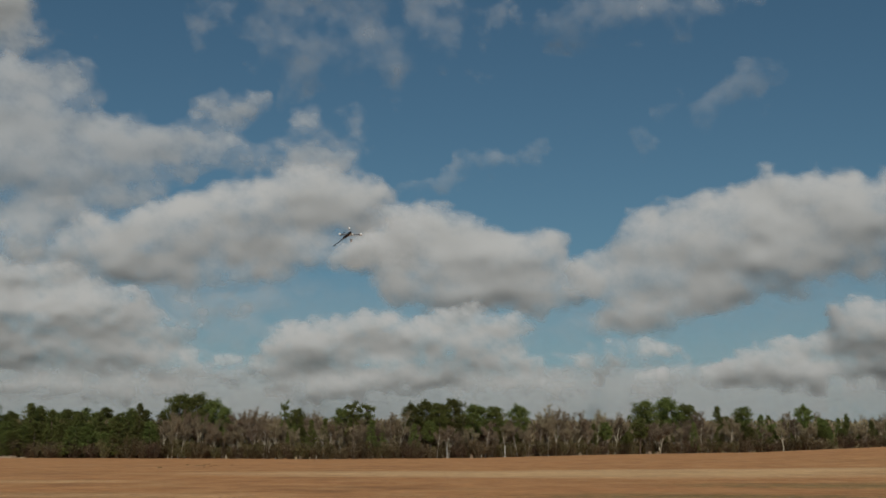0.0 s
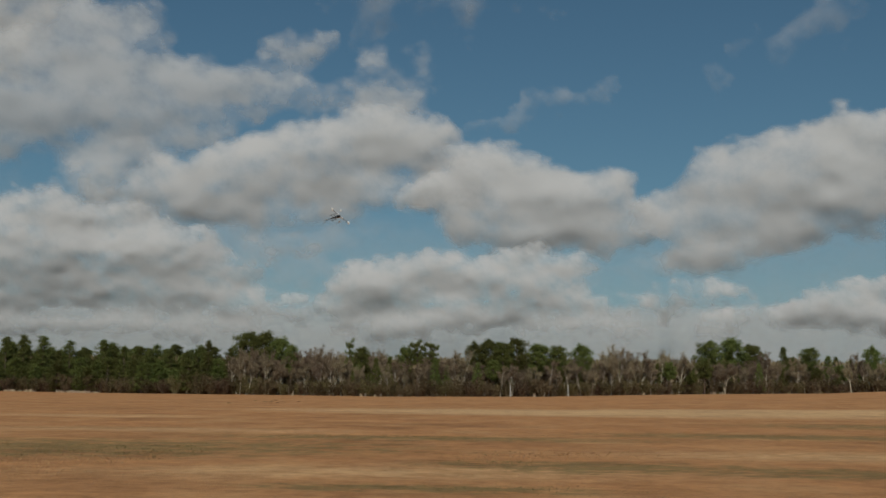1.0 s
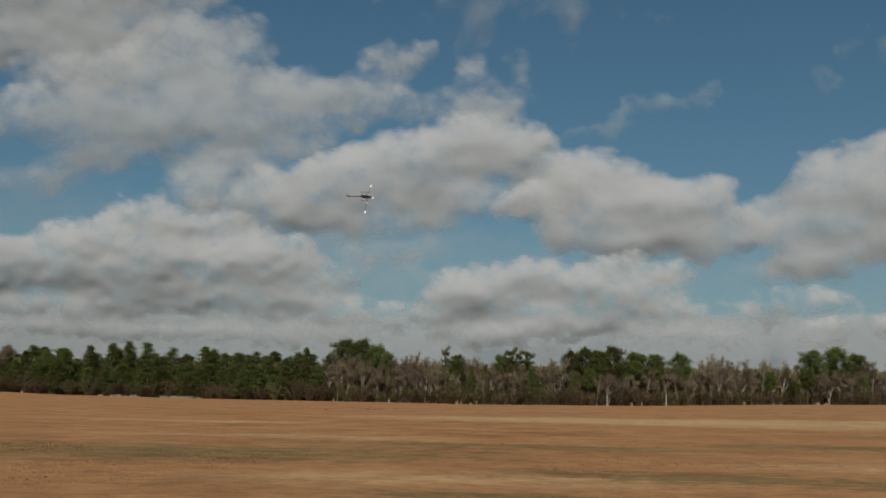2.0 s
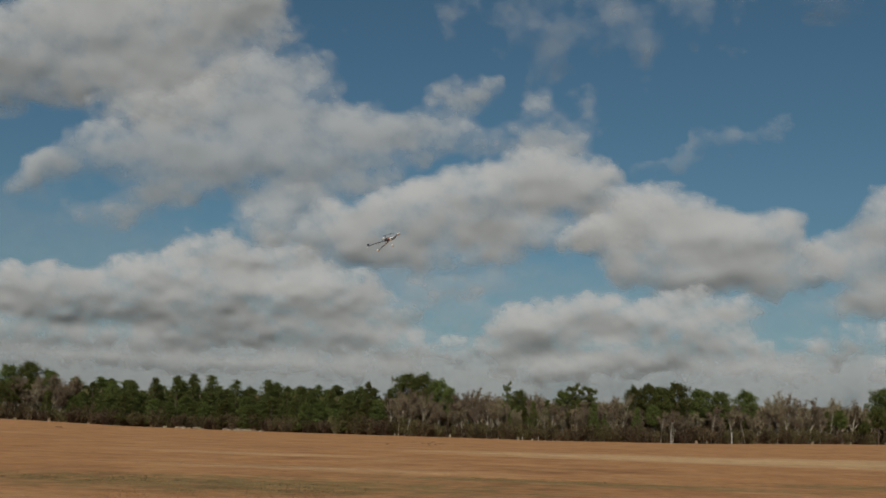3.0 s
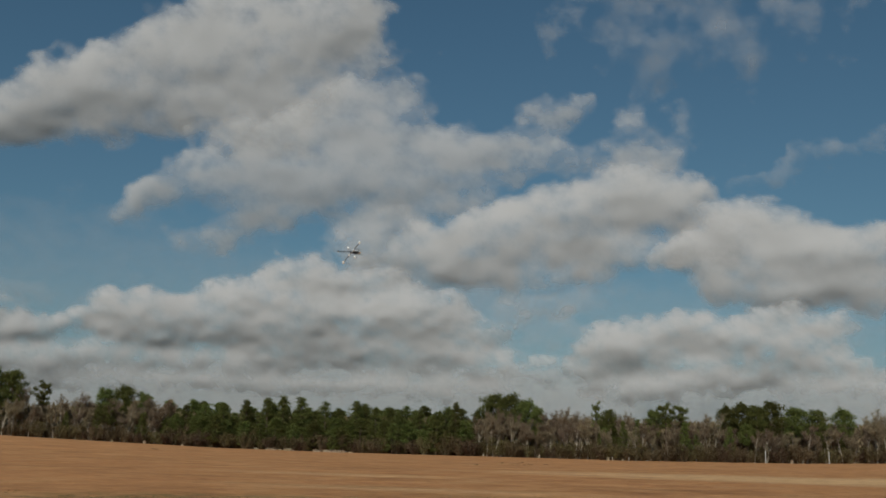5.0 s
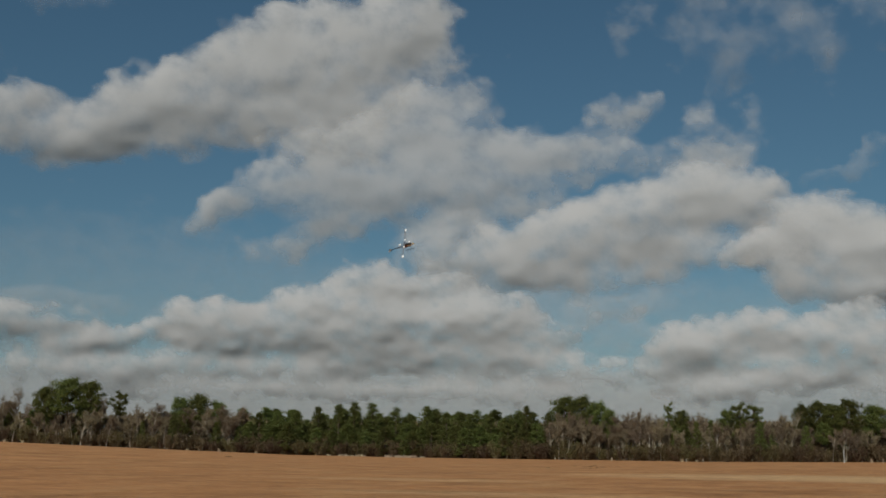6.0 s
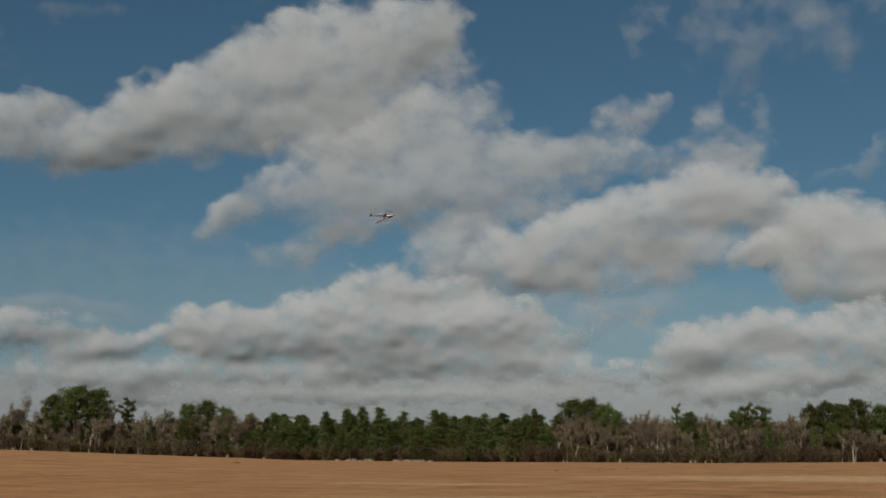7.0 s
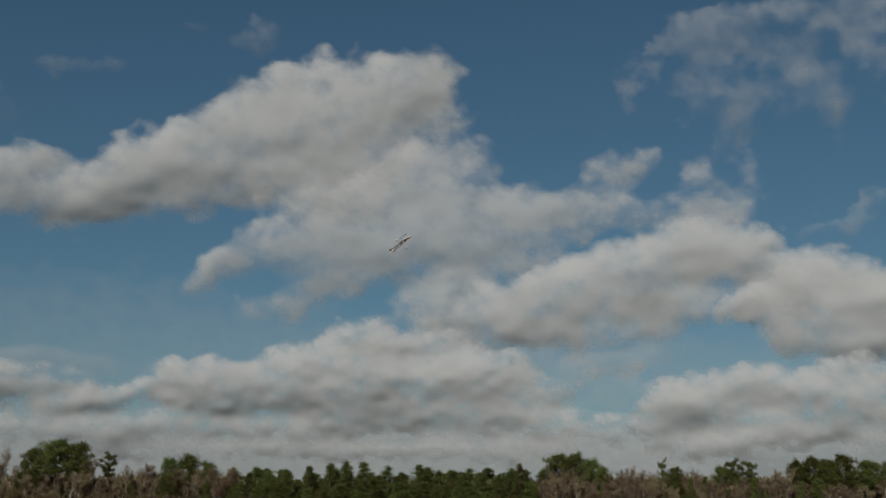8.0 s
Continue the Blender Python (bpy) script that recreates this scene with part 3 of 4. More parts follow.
STREAK_PUFFS = [(15.1, 7.3, 1.9, 0.8, 15, 1), (11.5, 6.9, 3.6, 0.7, 12, 1), (9.5, 5.5, 2.8, 0.7, 0, 0.9), (39.3, 6.8, 3.6, 0.7, 0, 1), (-7.5, 6.2, 3.4, 0.6, 8, 0.8)]
STREAK = (0.06, 2600, 0.4, STREAK_PUFFS)
LONG = (0.04, 2480, 1, LONG_PUFFS)
RIGHT_PUFFS = [(-20.2, 5.9, 1.5, 1.1, 0, 1), (-21.4, 5.2, 2.2, 1.4, 0, 1), (-18.9, 4.9, 2.0, 0.7, 10, 0.9), (-16.8, 5.1, 0.8, 0.4, 0, 0.8), (-16.5, 3.7, 2.5, 0.7, 0, 0.9),
    (-15.2, 4.0, 1.7, 0.8, 10, 0.8), (-20.8, 3.9, 1.7, 0.6, 0, 0.7), (-13.3, 3.5, 1.7, 0.7, 0, 0.6), (-10.5, 3.3, 1.4, 0.6, 20, 0.7), (-19.3, 2.9, 2.2, 0.4, 0, 0.5),
    (-23.1, 4.9, 2.2, 1.7, 0, 0.9)]
RIGHT = (0.02, 2400, 1, RIGHT_PUFFS)
MIDDLE_PUFFS = [(5.9, 5.5, 2.8, 1.0, 10, 1), (7.3, 4.9, 2.2, 1.1, 0, 0.9), (2.7, 5.6, 2.5, 1.0, 0, 0.8), (0.7, 6.1, 2.0, 0.8, 25, 1), (-1.6, 6.1, 2.2, 0.8, 0, 0.9),
    (-0.1, 5.0, 3.1, 1.1, 0, 0.8), (3.0, 3.3, 3.3, 0.6, 10, 0.9), (-2.1, 4.1, 2.0, 0.8, 0, 0.7), (4.4, 4.1, 4.2, 0.8, 0, 0.7), (6.7, 3.0, 2.2, 0.6, 0, 0.6),
    (-5.8, 4.1, 2.5, 0.7, 0, 0.6), (-9.2, 4.4, 2.0, 1.0, 0, 0.6)]
MIDDLE_PUFFS += [(-3.8, 3.0, 2.8, 0.6, 0, 0.6), (8.9, 3.8, 1.7, 0.7, 0, 0.6)]
MIDDLE = (0.03, 2440, 1, MIDDLE_PUFFS)
EAST_PUFFS = [(-17.1, 11.9, 2.3, 1.4, -10, 1), (-14.9, 10.9, 2.6, 1.7, 20, 1), (-11.0, 10.3, 2.5, 1.4, 15, 1), (-13.5, 9.6, 4.5, 1.7, 10, 1), (-19.2, 11.0, 2.3, 1.7, -15, 1),
    (-16.7, 9.2, 3.4, 1.4, 5, 0.9), (-10.1, 8.3, 3.4, 1.4, 15, 0.85), (-11.5, 7.2, 3.4, 1.0, 15, 0.75), (-14.3, 7.9, 3.4, 0.8, 10, 0.75), (-7.6, 8.9, 1.4, 1.0, 10, 0.75),
    (-9.5, 6.4, 2.0, 0.6, 0, 0.6), (-20.7, 10.6, 2.0, 1.7, 0, 0.9)]
EAST_PUFFS += [(-22.8, 11.0, 2.6, 1.9, 0, 0.9), (-24.7, 10.6, 2.3, 1.9, 0, 0.9), (-21.2, 9.2, 2.3, 1.1, 0, 0.7)]
EAST = (0.11, 2760, 1, EAST_PUFFS)
HEAP_PUFFS = [(-0.1, 10.4, 2.8, 1.4, -5, 1), (-1.6, 9.0, 3.7, 1.5, 0, 1), (-4.2, 9.5, 2.0, 1.3, 20, 0.9), (-5.5, 10.4, 0.7, 0.8, 45, 0.7), (2.2, 9.0, 1.7, 1.0, 0, 0.8),
    (3.1, 10.4, 2.0, 0.8, 20, 0.85), (-2.4, 7.7, 4.2, 0.8, 0, 0.8), (-6.2, 8.4, 1.4, 0.8, 0, 0.7), (4.5, 9.5, 1.4, 0.6, 10, 0.7), (2.8, 11.7, 1.4, 0.5, 5, 0.6),
    (0.5, 8.4, 2.5, 1.0, 0, 0.8)]
HEAP = (0.1, 2880, 1, HEAP_PUFFS)
MAIN_PUFFS = [(12.1, 10.6, 4.0, 1.7, 15, 1), (8.6, 11.9, 3.7, 1.7, 15, 1), (5.5, 12.3, 2.0, 1.4, 0, 1), (15.0, 10.1, 2.5, 1.3, 20, 1), (11.0, 9.2, 6.2, 1.1, 5, 0.9),
    (16.7, 9.0, 2.5, 1.3, 0, 0.8), (2.6, 11.4, 2.0, 0.6, 15, 0.6), (1.8, 11.9, 1.7, 0.6, 0, 0.6), (3.2, 9.7, 2.0, 0.8, 10, 0.8), (1.6, 10.5, 1.7, 0.8, 20, 0.75),
    (11.6, 7.2, 2.8, 0.6, 10, 0.38), (19.0, 9.6, 3.1, 1.7, 10, 0.6)]
MAIN = (0.13, 3000, 1, MAIN_PUFFS)
SPREAD_PUFFS = [(21.4, 15.8, 3.2, 1.9, -20, 0.9), (20.2, 13.6, 4.0, 1.9, 0, 0.85), (25.0, 14.7, 3.7, 1.7, 0, 0.85), (23.2, 13.0, 5.1, 1.7, 0, 0.8), (27.2, 12.6, 4.0, 1.3, 5, 0.8),
    (31.0, 12.2, 2.6, 1.1, 25, 0.75), (33.2, 11.3, 1.7, 0.7, 35, 0.55), (28.9, 10.0, 2.5, 0.8, 20, 0.55), (25.5, 11.5, 2.6, 1.1, 10, 0.6), (17.9, 14.4, 2.9, 1.4, 10, 0.75),
    (15.5, 14.7, 2.3, 1.1, 0, 0.65), (13.2, 14.9, 1.7, 0.8, 20, 0.55)]
SPREAD_PUFFS += [(11.4, 16.8, 1.7, 0.8, 15, 0.65), (11.4, 14.5, 1.4, 0.8, 10, 0.6), (18.7, 17.8, 1.3, 0.7, 0, 0.5), (20.2, 17.8, 1.8, 1.0, 0, 0.6), (20.2, 10.7, 2.0, 1.1, 20, 0.8),
    (21.4, 9.6, 1.7, 0.8, 20, 0.75), (7.1, 15.2, 2.6, 1.4, 30, 0.5), (6.1, 14.0, 2.0, 1.1, 0, 0.45), (9.2, 14.2, 1.4, 1.1, 0, 0.35), (17.3, 12.1, 2.6, 1.1, 10, 0.5)]
SPREAD = (0.21, 3130, 0.84, SPREAD_PUFFS)
TUFTS_PUFFS = [(-2.2, 14.6, 1.3, 0.6, 10, 1), (-4.2, 15.1, 0.9, 0.4, 40, 0.7), (1.3, 13.3, 1.6, 0.4, 10, 0.8), (-0.1, 13.9, 1.4, 0.3, 20, 0.6)]
TUFTS = (0.22, 3300, 0.48, TUFTS_PUFFS)
GREAT_PUFFS = [(27.5, 19.3, 5.6, 2.6, 15, 1), (31.0, 18.3, 5.0, 2.2, 20, 1), (34.7, 17.0, 4.4, 1.9, 20, 1), (24.5, 20.5, 2.8, 1.9, 30, 1), (22.7, 21.1, 1.3, 1.3, 50, 0.9),
    (28.6, 16.2, 5.2, 1.6, 0, 0.9), (37.2, 16.0, 2.6, 1.6, 25, 0.9), (39.3, 15.1, 2.3, 1.2, 20, 0.8), (42.0, 15.1, 3.2, 1.4, -15, 0.8), (44.1, 15.3, 2.0, 1.3, -20, 0.75),
    (42.9, 16.5, 1.5, 0.7, 0, 0.5), (29.9, 21.3, 1.2, 0.6, 0, 0.8)]
GREAT_PUFFS += [(24.8, 22.1, 1.2, 0.6, 0, 0.8), (41.4, 14.3, 2.6, 0.9, 0, 0.6), (25.9, 17.8, 2.6, 1.6, 0, 0.9), (46.4, 15.3, 2.3, 1.3, 0, 0.6)]
GREAT = (0.36, 3430, 1, GREAT_PUFFS)
RING_PUFFS = [(7.9, 23.0, 2.4, 1.3, 0, 1), (9.9, 22.4, 1.2, 1.1, 0, 0.8), (12.6, 20.9, 1.3, 1.1, 0, 0.6), (9.1, 20.7, 1.5, 1.1, 0, 0.7), (7.2, 19.7, 2.7, 1.3, 0, 0.9),
    (8.1, 18.2, 1.5, 0.8, 60, 0.6), (4.9, 20.9, 1.8, 1.0, 0, 0.6), (4.2, 22.9, 2.1, 1.4, 0, 0.8), (2.0, 22.9, 2.4, 1.4, 0, 0.7), (1.7, 20.2, 1.8, 1.3, 0, 0.7),
    (3.6, 19.4, 1.8, 0.8, 0, 0.6), (-0.5, 21.2, 2.4, 1.7, 0, 0.5)]
RING = (0.5, 3560, 0.42, RING_PUFFS)
VEIL_PUFFS = [(-6.4, 21.3, 1.5, 1.1, 0, 1), (-8.5, 21.9, 2.1, 0.8, 0, 0.8), (-11.1, 21.4, 2.4, 1.0, 0, 0.7), (-14.0, 21.8, 1.8, 0.6, 0, 0.6), (-4.9, 21.9, 0.9, 0.7, 0, 0.6)]
VEIL = (0.51, 3620, 0.45, VEIL_PUFFS)
WISP_PUFFS = [(-15.0, 17.8, 2.0, 0.7, 30, 0.9), (-13.4, 16.6, 1.2, 0.7, 50, 0.8), (-10.1, 15.2, 0.5, 0.8, 0, 0.5), (-12.6, 15.5, 0.6, 0.7, 30, 0.5), (-16.7, 18.2, 1.2, 0.4, 0, 0.5),
    (-11.6, 16.9, 0.6, 0.6, 0, 0.35)]
WISP = (0.32, 3680, 0.3, WISP_PUFFS)
FLECKS_PUFFS = [(41.3, 21.0, 1.8, 0.5, -5, 0.9), (43.5, 21.0, 1.0, 0.4, 0, 0.8), (33.1, 23.3, 1.1, 0.6, 0, 0.7), (36.3, 23.4, 0.8, 0.4, 0, 0.4), (45.5, 18.9, 0.7, 1.0, 0, 0.6)]
FLECKS = (0.52, 3740, 0.3, FLECKS_PUFFS)


def lattice(x, y, seed):
    """Smooth value noise in 0..1 over arrays."""
    table = np.random.RandomState(seed).rand(256, 256)
    xi, yi = np.floor(x).astype(int), np.floor(y).astype(int)
    u, v = x - xi, y - yi
    u, v = u * u * u * (u * (u * 6 - 15) + 10), v * v * v * (v * (v * 6 - 15) + 10)
    a, b = table[xi % 256, yi % 256], table[(xi + 1) % 256, yi % 256]
    c, d = table[xi % 256, (yi + 1) % 256], table[(xi + 1) % 256, (yi + 1) % 256]
    return (a * (1 - u) + b * u) * (1 - v) + (c * (1 - u) + d * u) * v


def fractal(x, y, seed, octaves=5):
    total, amount = np.zeros_like(x), 0.0
    for k in range(octaves):
        n = lattice(x * 2**k + 17.3 * k, y * 2**k + 5.1 * k, seed + k)
        total += n * 0.5**k
        amount += 0.5**k
    return total / amount


def blurred(field, times):
    """The field, smoothed over its neighbours."""
    for _ in range(times):
        p = np.pad(field, 1, mode="edge")
        field = (p[:-2, 1:-1] + p[2:, 1:-1] + p[1:-1, :-2] + p[1:-1, 2:] + 2 * p[1:-1, 1:-1]) / 6
    return field


def pieces(quads, count):
    """The quads of each patch of vapour that hangs together."""
    mark = np.arange(count)
    while True:
        least = mark[quads].min(1)
        now = mark.copy()
        np.minimum.at(now, quads.reshape(-1), np.repeat(least, 4))
        now = now[now]
        if (now == mark).all():
            break
        mark = now
    roots = mark[quads[:, 0]]
    return [quads[roots == r] for r in np.unique(roots)]


def build_cloud(seed, drift, far, opacity, puffs, label, thick=1.0, depth=1.0, torn=1.0):
    """A shell of vapour seen from the field: puffs swell out of it, rounded above and flat below, and its rim thins away."""
    step = 0.13 if opacity > 0.7 else 0.16
    az = np.arange(min(p[0] - 1.6 * p[2] for p in puffs) - 0.6, max(p[0] + 1.6 * p[2] for p in puffs) + 0.6, step)
    el = np.arange(max(0.2, min(p[1] - 1.6 * max(p[3], 0.6 * p[2] * abs(math.sin(radians(p[4])))) for p in puffs) - 0.4),
                   max(p[1] + 1.6 * max(p[3], 0.6 * p[2] * abs(math.sin(radians(p[4])))) for p in puffs) + 0.6, step)
    x, y = np.meshgrid(az, el)
    middle = sum(p[1] for p in puffs) / len(puffs)
    grain = min(1.0, max(0.5, middle / 10))
    wx = x + 1.5 * grain * (fractal(x / grain / 2.6, y / grain / 1.9, seed + 20, 5) - 0.5)
    wy = y + 1.2 * grain * (fractal(x / grain / 2.6, y / grain / 1.9, seed + 40, 5) - 0.5)
    wx = wx + 0.45 * grain * (fractal(x / grain / 0.8, y / grain / 0.7, seed + 25, 3) - 0.5)
    wy = wy + 0.45 * grain * (fractal(x / grain / 0.8, y / grain / 0.7, seed + 45, 3) - 0.5)
    gap, lump = np.ones_like(x), np.zeros_like(x)
    for a, e, w, h, tilt, dense in puffs:
        c, s = math.cos(radians(tilt)), math.sin(radians(tilt))
        u = (-(wx - a) * c + (wy - e) * s) / w
        v = ((wx - a) * s + (wy - e) * c) / h
        low = np.minimum(v, 0)
        k = np.clip(1 - (u * u + (v - 0.12 * low) ** 2) / 2.5, 0, 1)
        firm = np.clip(0.5 + v, 0, 1)
        k = (1 - firm) * k + firm * np.clip(1.2 * k, 0, 1)
        gap *= 1 - thick * dense * (1 + 0.3 * np.maximum(low, -1)) * k * k * (3 - 2 * k)
        over = np.sqrt(np.clip(1 - (np.maximum(v - 0.2, 0) / 1.1) ** 2, 0, 1))
        under = np.clip(1 - (np.maximum(0.2 - v, 0) / 1.85) ** 1.3, 0, 1)
        lump += ((1.5 - 0.6 * grain) * h / (1 + 0.14 * h) * (0.3 + 0.7 * dense) * over * under * np.sqrt(np.clip(1 - u * u / 1.7, 0, 1))) ** 4
    body = 1 - gap
    lump = blurred(lump**0.25, round(3 + 22 * grain**2))
    ragged = fractal(x / grain / 1.5, y / grain / 1.1, seed, 6)
    heaps = 0.6 * fractal(x / grain / 2.4, y / grain / 1.6, seed + 60, 3) + 0.4 * fractal(x / grain / 1.1, y / grain / 0.8, seed + 80, 3)
    swell = 0.95 * depth * lump + 0.5 * depth * grain * blurred(heaps, round(1 + 5 * grain**2)) * blurred(np.clip(body, 0, 1), 6)
    loose = torn * (2.3 if opacity > 0.7 else 2.9)
    cover = (1.5 if opacity > 0.7 else 1.0) * body - 0.40 + (ragged - 0.5) * loose * (1 - 0.6 * body * body)
    cover = np.where(body < 0.12, cover - (0.12 - body) * 4, cover)
    r = far * (1 - np.radians(swell)) * math.cos(radians(middle + 2)) / np.cos(np.radians(y + 2))
    a, e = np.radians(x), np.radians(y)
    verts = np.stack([-np.sin(a) * np.cos(e) * r, np.cos(a) * np.cos(e) * r, np.sin(e) * r], -1).reshape(-1, 3)
    ny, nx = x.shape
    i = np.arange(ny * nx).reshape(ny, nx)
    quads = np.stack([i[:-1, :-1], i[1:, :-1], i[1:, 1:], i[:-1, 1:]], -1).reshape(-1, 4)
    quads = quads[(cover.reshape(-1)[quads] > -0.35).any(1)]
    key = (opacity, torn)
    if key not in CLOUD:
        CLOUD[key] = cloud_material("cloud_vapour", opacity, torn)
    made = []
    for piece in pieces(quads, ny * nx):
        kept = np.unique(piece)
        if len(kept) < 60:
            continue
        index = np.zeros(ny * nx, int)
        index[kept] = np.arange(len(kept))
        me = bpy.data.meshes.new("cloud")
        me.from_pydata(verts[kept].tolist(), [], index[piece].tolist())
        me.polygons.foreach_set("use_smooth", [True] * len(me.polygons))
        me.attributes.new("cover", "FLOAT", "POINT").data.foreach_set("value", cover.reshape(-1)[kept].astype(np.float32))
        me.materials.append(CLOUD[key])
        me.update()
        ob = new("cloud", me)
        ob.location = (0, 0, EYE)
        tagged(ob, label if len(kept) > 900 else THIN, "cloud", "drifting clouds")
        made.append((ob, drift))
    return made


HEAPED = "heaped white cumulus cloud with a grey base"
THIN = "thin ragged wisp of grey-white cloud"
LOW = "low grey bank of cloud over the wood"
clouds = []
clouds.extend(build_cloud(100, *HAZE, "thin pale haze low over the wood", 1.0, 0.05, 0.35))
clouds.extend(build_cloud(107, *BANK, LOW, 1.0, 0.25, 0.5))
clouds.extend(build_cloud(114, *RIGHT, HEAPED))
clouds.extend(build_cloud(121, *LONG, LOW, 0.92, 1.25))
clouds.extend(build_cloud(125, *STREAK, THIN, 1.0, 0.5, 0.55))
clouds.extend(build_cloud(128, *MIDDLE, HEAPED, 0.92, 1.1))
clouds.extend(build_cloud(135, *EAST, HEAPED))
clouds.extend(build_cloud(142, *HEAP, HEAPED))
clouds.extend(build_cloud(149, *MAIN, HEAPED))
clouds.extend(build_cloud(203, *SPREAD, HEAPED, 0.86, 0.85))
clouds.extend(build_cloud(163, *TUFTS, THIN))
clouds.extend(build_cloud(170, *GREAT, HEAPED, 1.0, 0.78))
clouds.extend(build_cloud(177, *RING, THIN))
clouds.extend(build_cloud(184, *VEIL, THIN))
clouds.extend(build_cloud(191, *WISP, THIN))
clouds.extend(build_cloud(198, *FLECKS, THIN))


# ---- the model helicopter: nose along +x, left along +y, mast along +z, about 2 m over all ----
POD_WHITE = paint("pod_white", (0.8, 0.79, 0.76), 0.3)
POD_RED = paint("pod_red", (0.42, 0.07, 0.03), 0.3)
POD_YELLOW = paint("pod_yellow", (0.75, 0.42, 0.05), 0.3)
CARBON = paint("carbon_fibre", (0.020, 0.021, 0.024), 0.5)
STEEL = paint("steel", (0.5, 0.5, 0.52), 0.3, 1.0)
BLADE_GREY = paint("blade_grey", (0.16, 0.16, 0.17), 0.4)
BLADE_WHITE = paint("blade_white", (0.93, 0.93, 0.93), 0.18)


def mesh_of(bm, name, mats):
    me = bpy.data.meshes.new(name)
    bm.to_mesh(me)
    bm.free()
    for m in mats:
        me.materials.append(m)
    me.polygons.foreach_set("use_smooth", [True] * len(me.polygons))
    return me


def block(bm, size, at, turn=(0, 0, 0), bevel=0.15):
    r = bmesh.ops.create_cube(bm, size=1, matrix=pose(*at, *turn) @ Matrix.Diagonal((*size, 1)))
    edges = list({e for v in r["verts"] for e in v.link_edges})
    bmesh.ops.bevel(bm, geom=edges, offset=min(size) * bevel, segments=2, affect="EDGES")


def rod(bm, a, b, r, r2=None, sides=8):
    a, b = Vector(a), Vector(b)
    turn = (b - a).to_track_quat("Z", "Y").to_matrix().to_4x4()
    bmesh.ops.create_cone(bm, cap_ends=True, segments=sides, radius1=r, radius2=r if r2 is None else r2, depth=(b - a).length,
                          matrix=Matrix.Translation((a + b) / 2) @ turn)


def shell(name, stations, mats, stripe):
    """A rounded pod: stations of x, half breadth, half height, middle height."""
    bm = bmesh.new()
    rings = []
    for x, w, h, z in stations:
        rings.append([bm.verts.new((x, w * math.cos(t), z + h * math.sin(t))) for t in [2 * math.pi * k / 14 for k in range(14)]])
    for r0, r1 in zip(rings, rings[1:]):
        for k in range(14):
            bm.faces.new((r0[k], r0[(k + 1) % 14], r1[(k + 1) % 14], r1[k]))
    bm.faces.new(rings[0][::-1])
    bm.faces.new(rings[-1])
    bm.normal_update()
    for f in bm.faces:
        f.material_index = stripe(f.calc_center_median())
    bmesh.ops.recalc_face_normals(bm, faces=bm.faces)
    return mesh_of(bm, name, mats)


def blade_mesh():
    """One blade along +x: a thin grey aerofoil with white root and tip."""
    bm = bmesh.new()
    xs = (0.10, 0.14, 0.16, 0.24, 0.27, 0.45, 0.63, 0.66, 0.70, 0.76, 0.785, 0.80)
    rings = []
    for x in xs:
        # tip and root drawn broader, standing in for the glare of sunlit white
        c = 0.018 if x < 0.12 else 0.046 if x < 0.25 else 0.024 if x < 0.65 else 0.068 if x < 0.77 else 0.056 if x < 0.79 else 0.03
        rings.append([bm.verts.new(p) for p in ((x, -c, 0), (x, -c * 0.5, 0.007), (x, c * 0.4, 0.006), (x, c, 0), (x, c * 0.4, -0.005), (x, -c * 0.5, -0.006))])
    for i, (r0, r1) in enumerate(zip(rings, rings[1:])):
        for k in range(6):
            f = bm.faces.new((r0[k], r1[k], r1[(k + 1) % 6], r0[(k + 1) % 6]))
            tip, root = xs[i] >= 0.655, 0.13 < xs[i] < 0.235
            f.material_index = 1 if tip or root else 0
    bm.faces.new(rings[0])
    bm.faces.new(rings[-1][::-1]).material_index = 1
    bmesh.ops.recalc_face_normals(bm, faces=bm.faces)
    return mesh_of(bm, "blade", [BLADE_GREY, BLADE_WHITE])


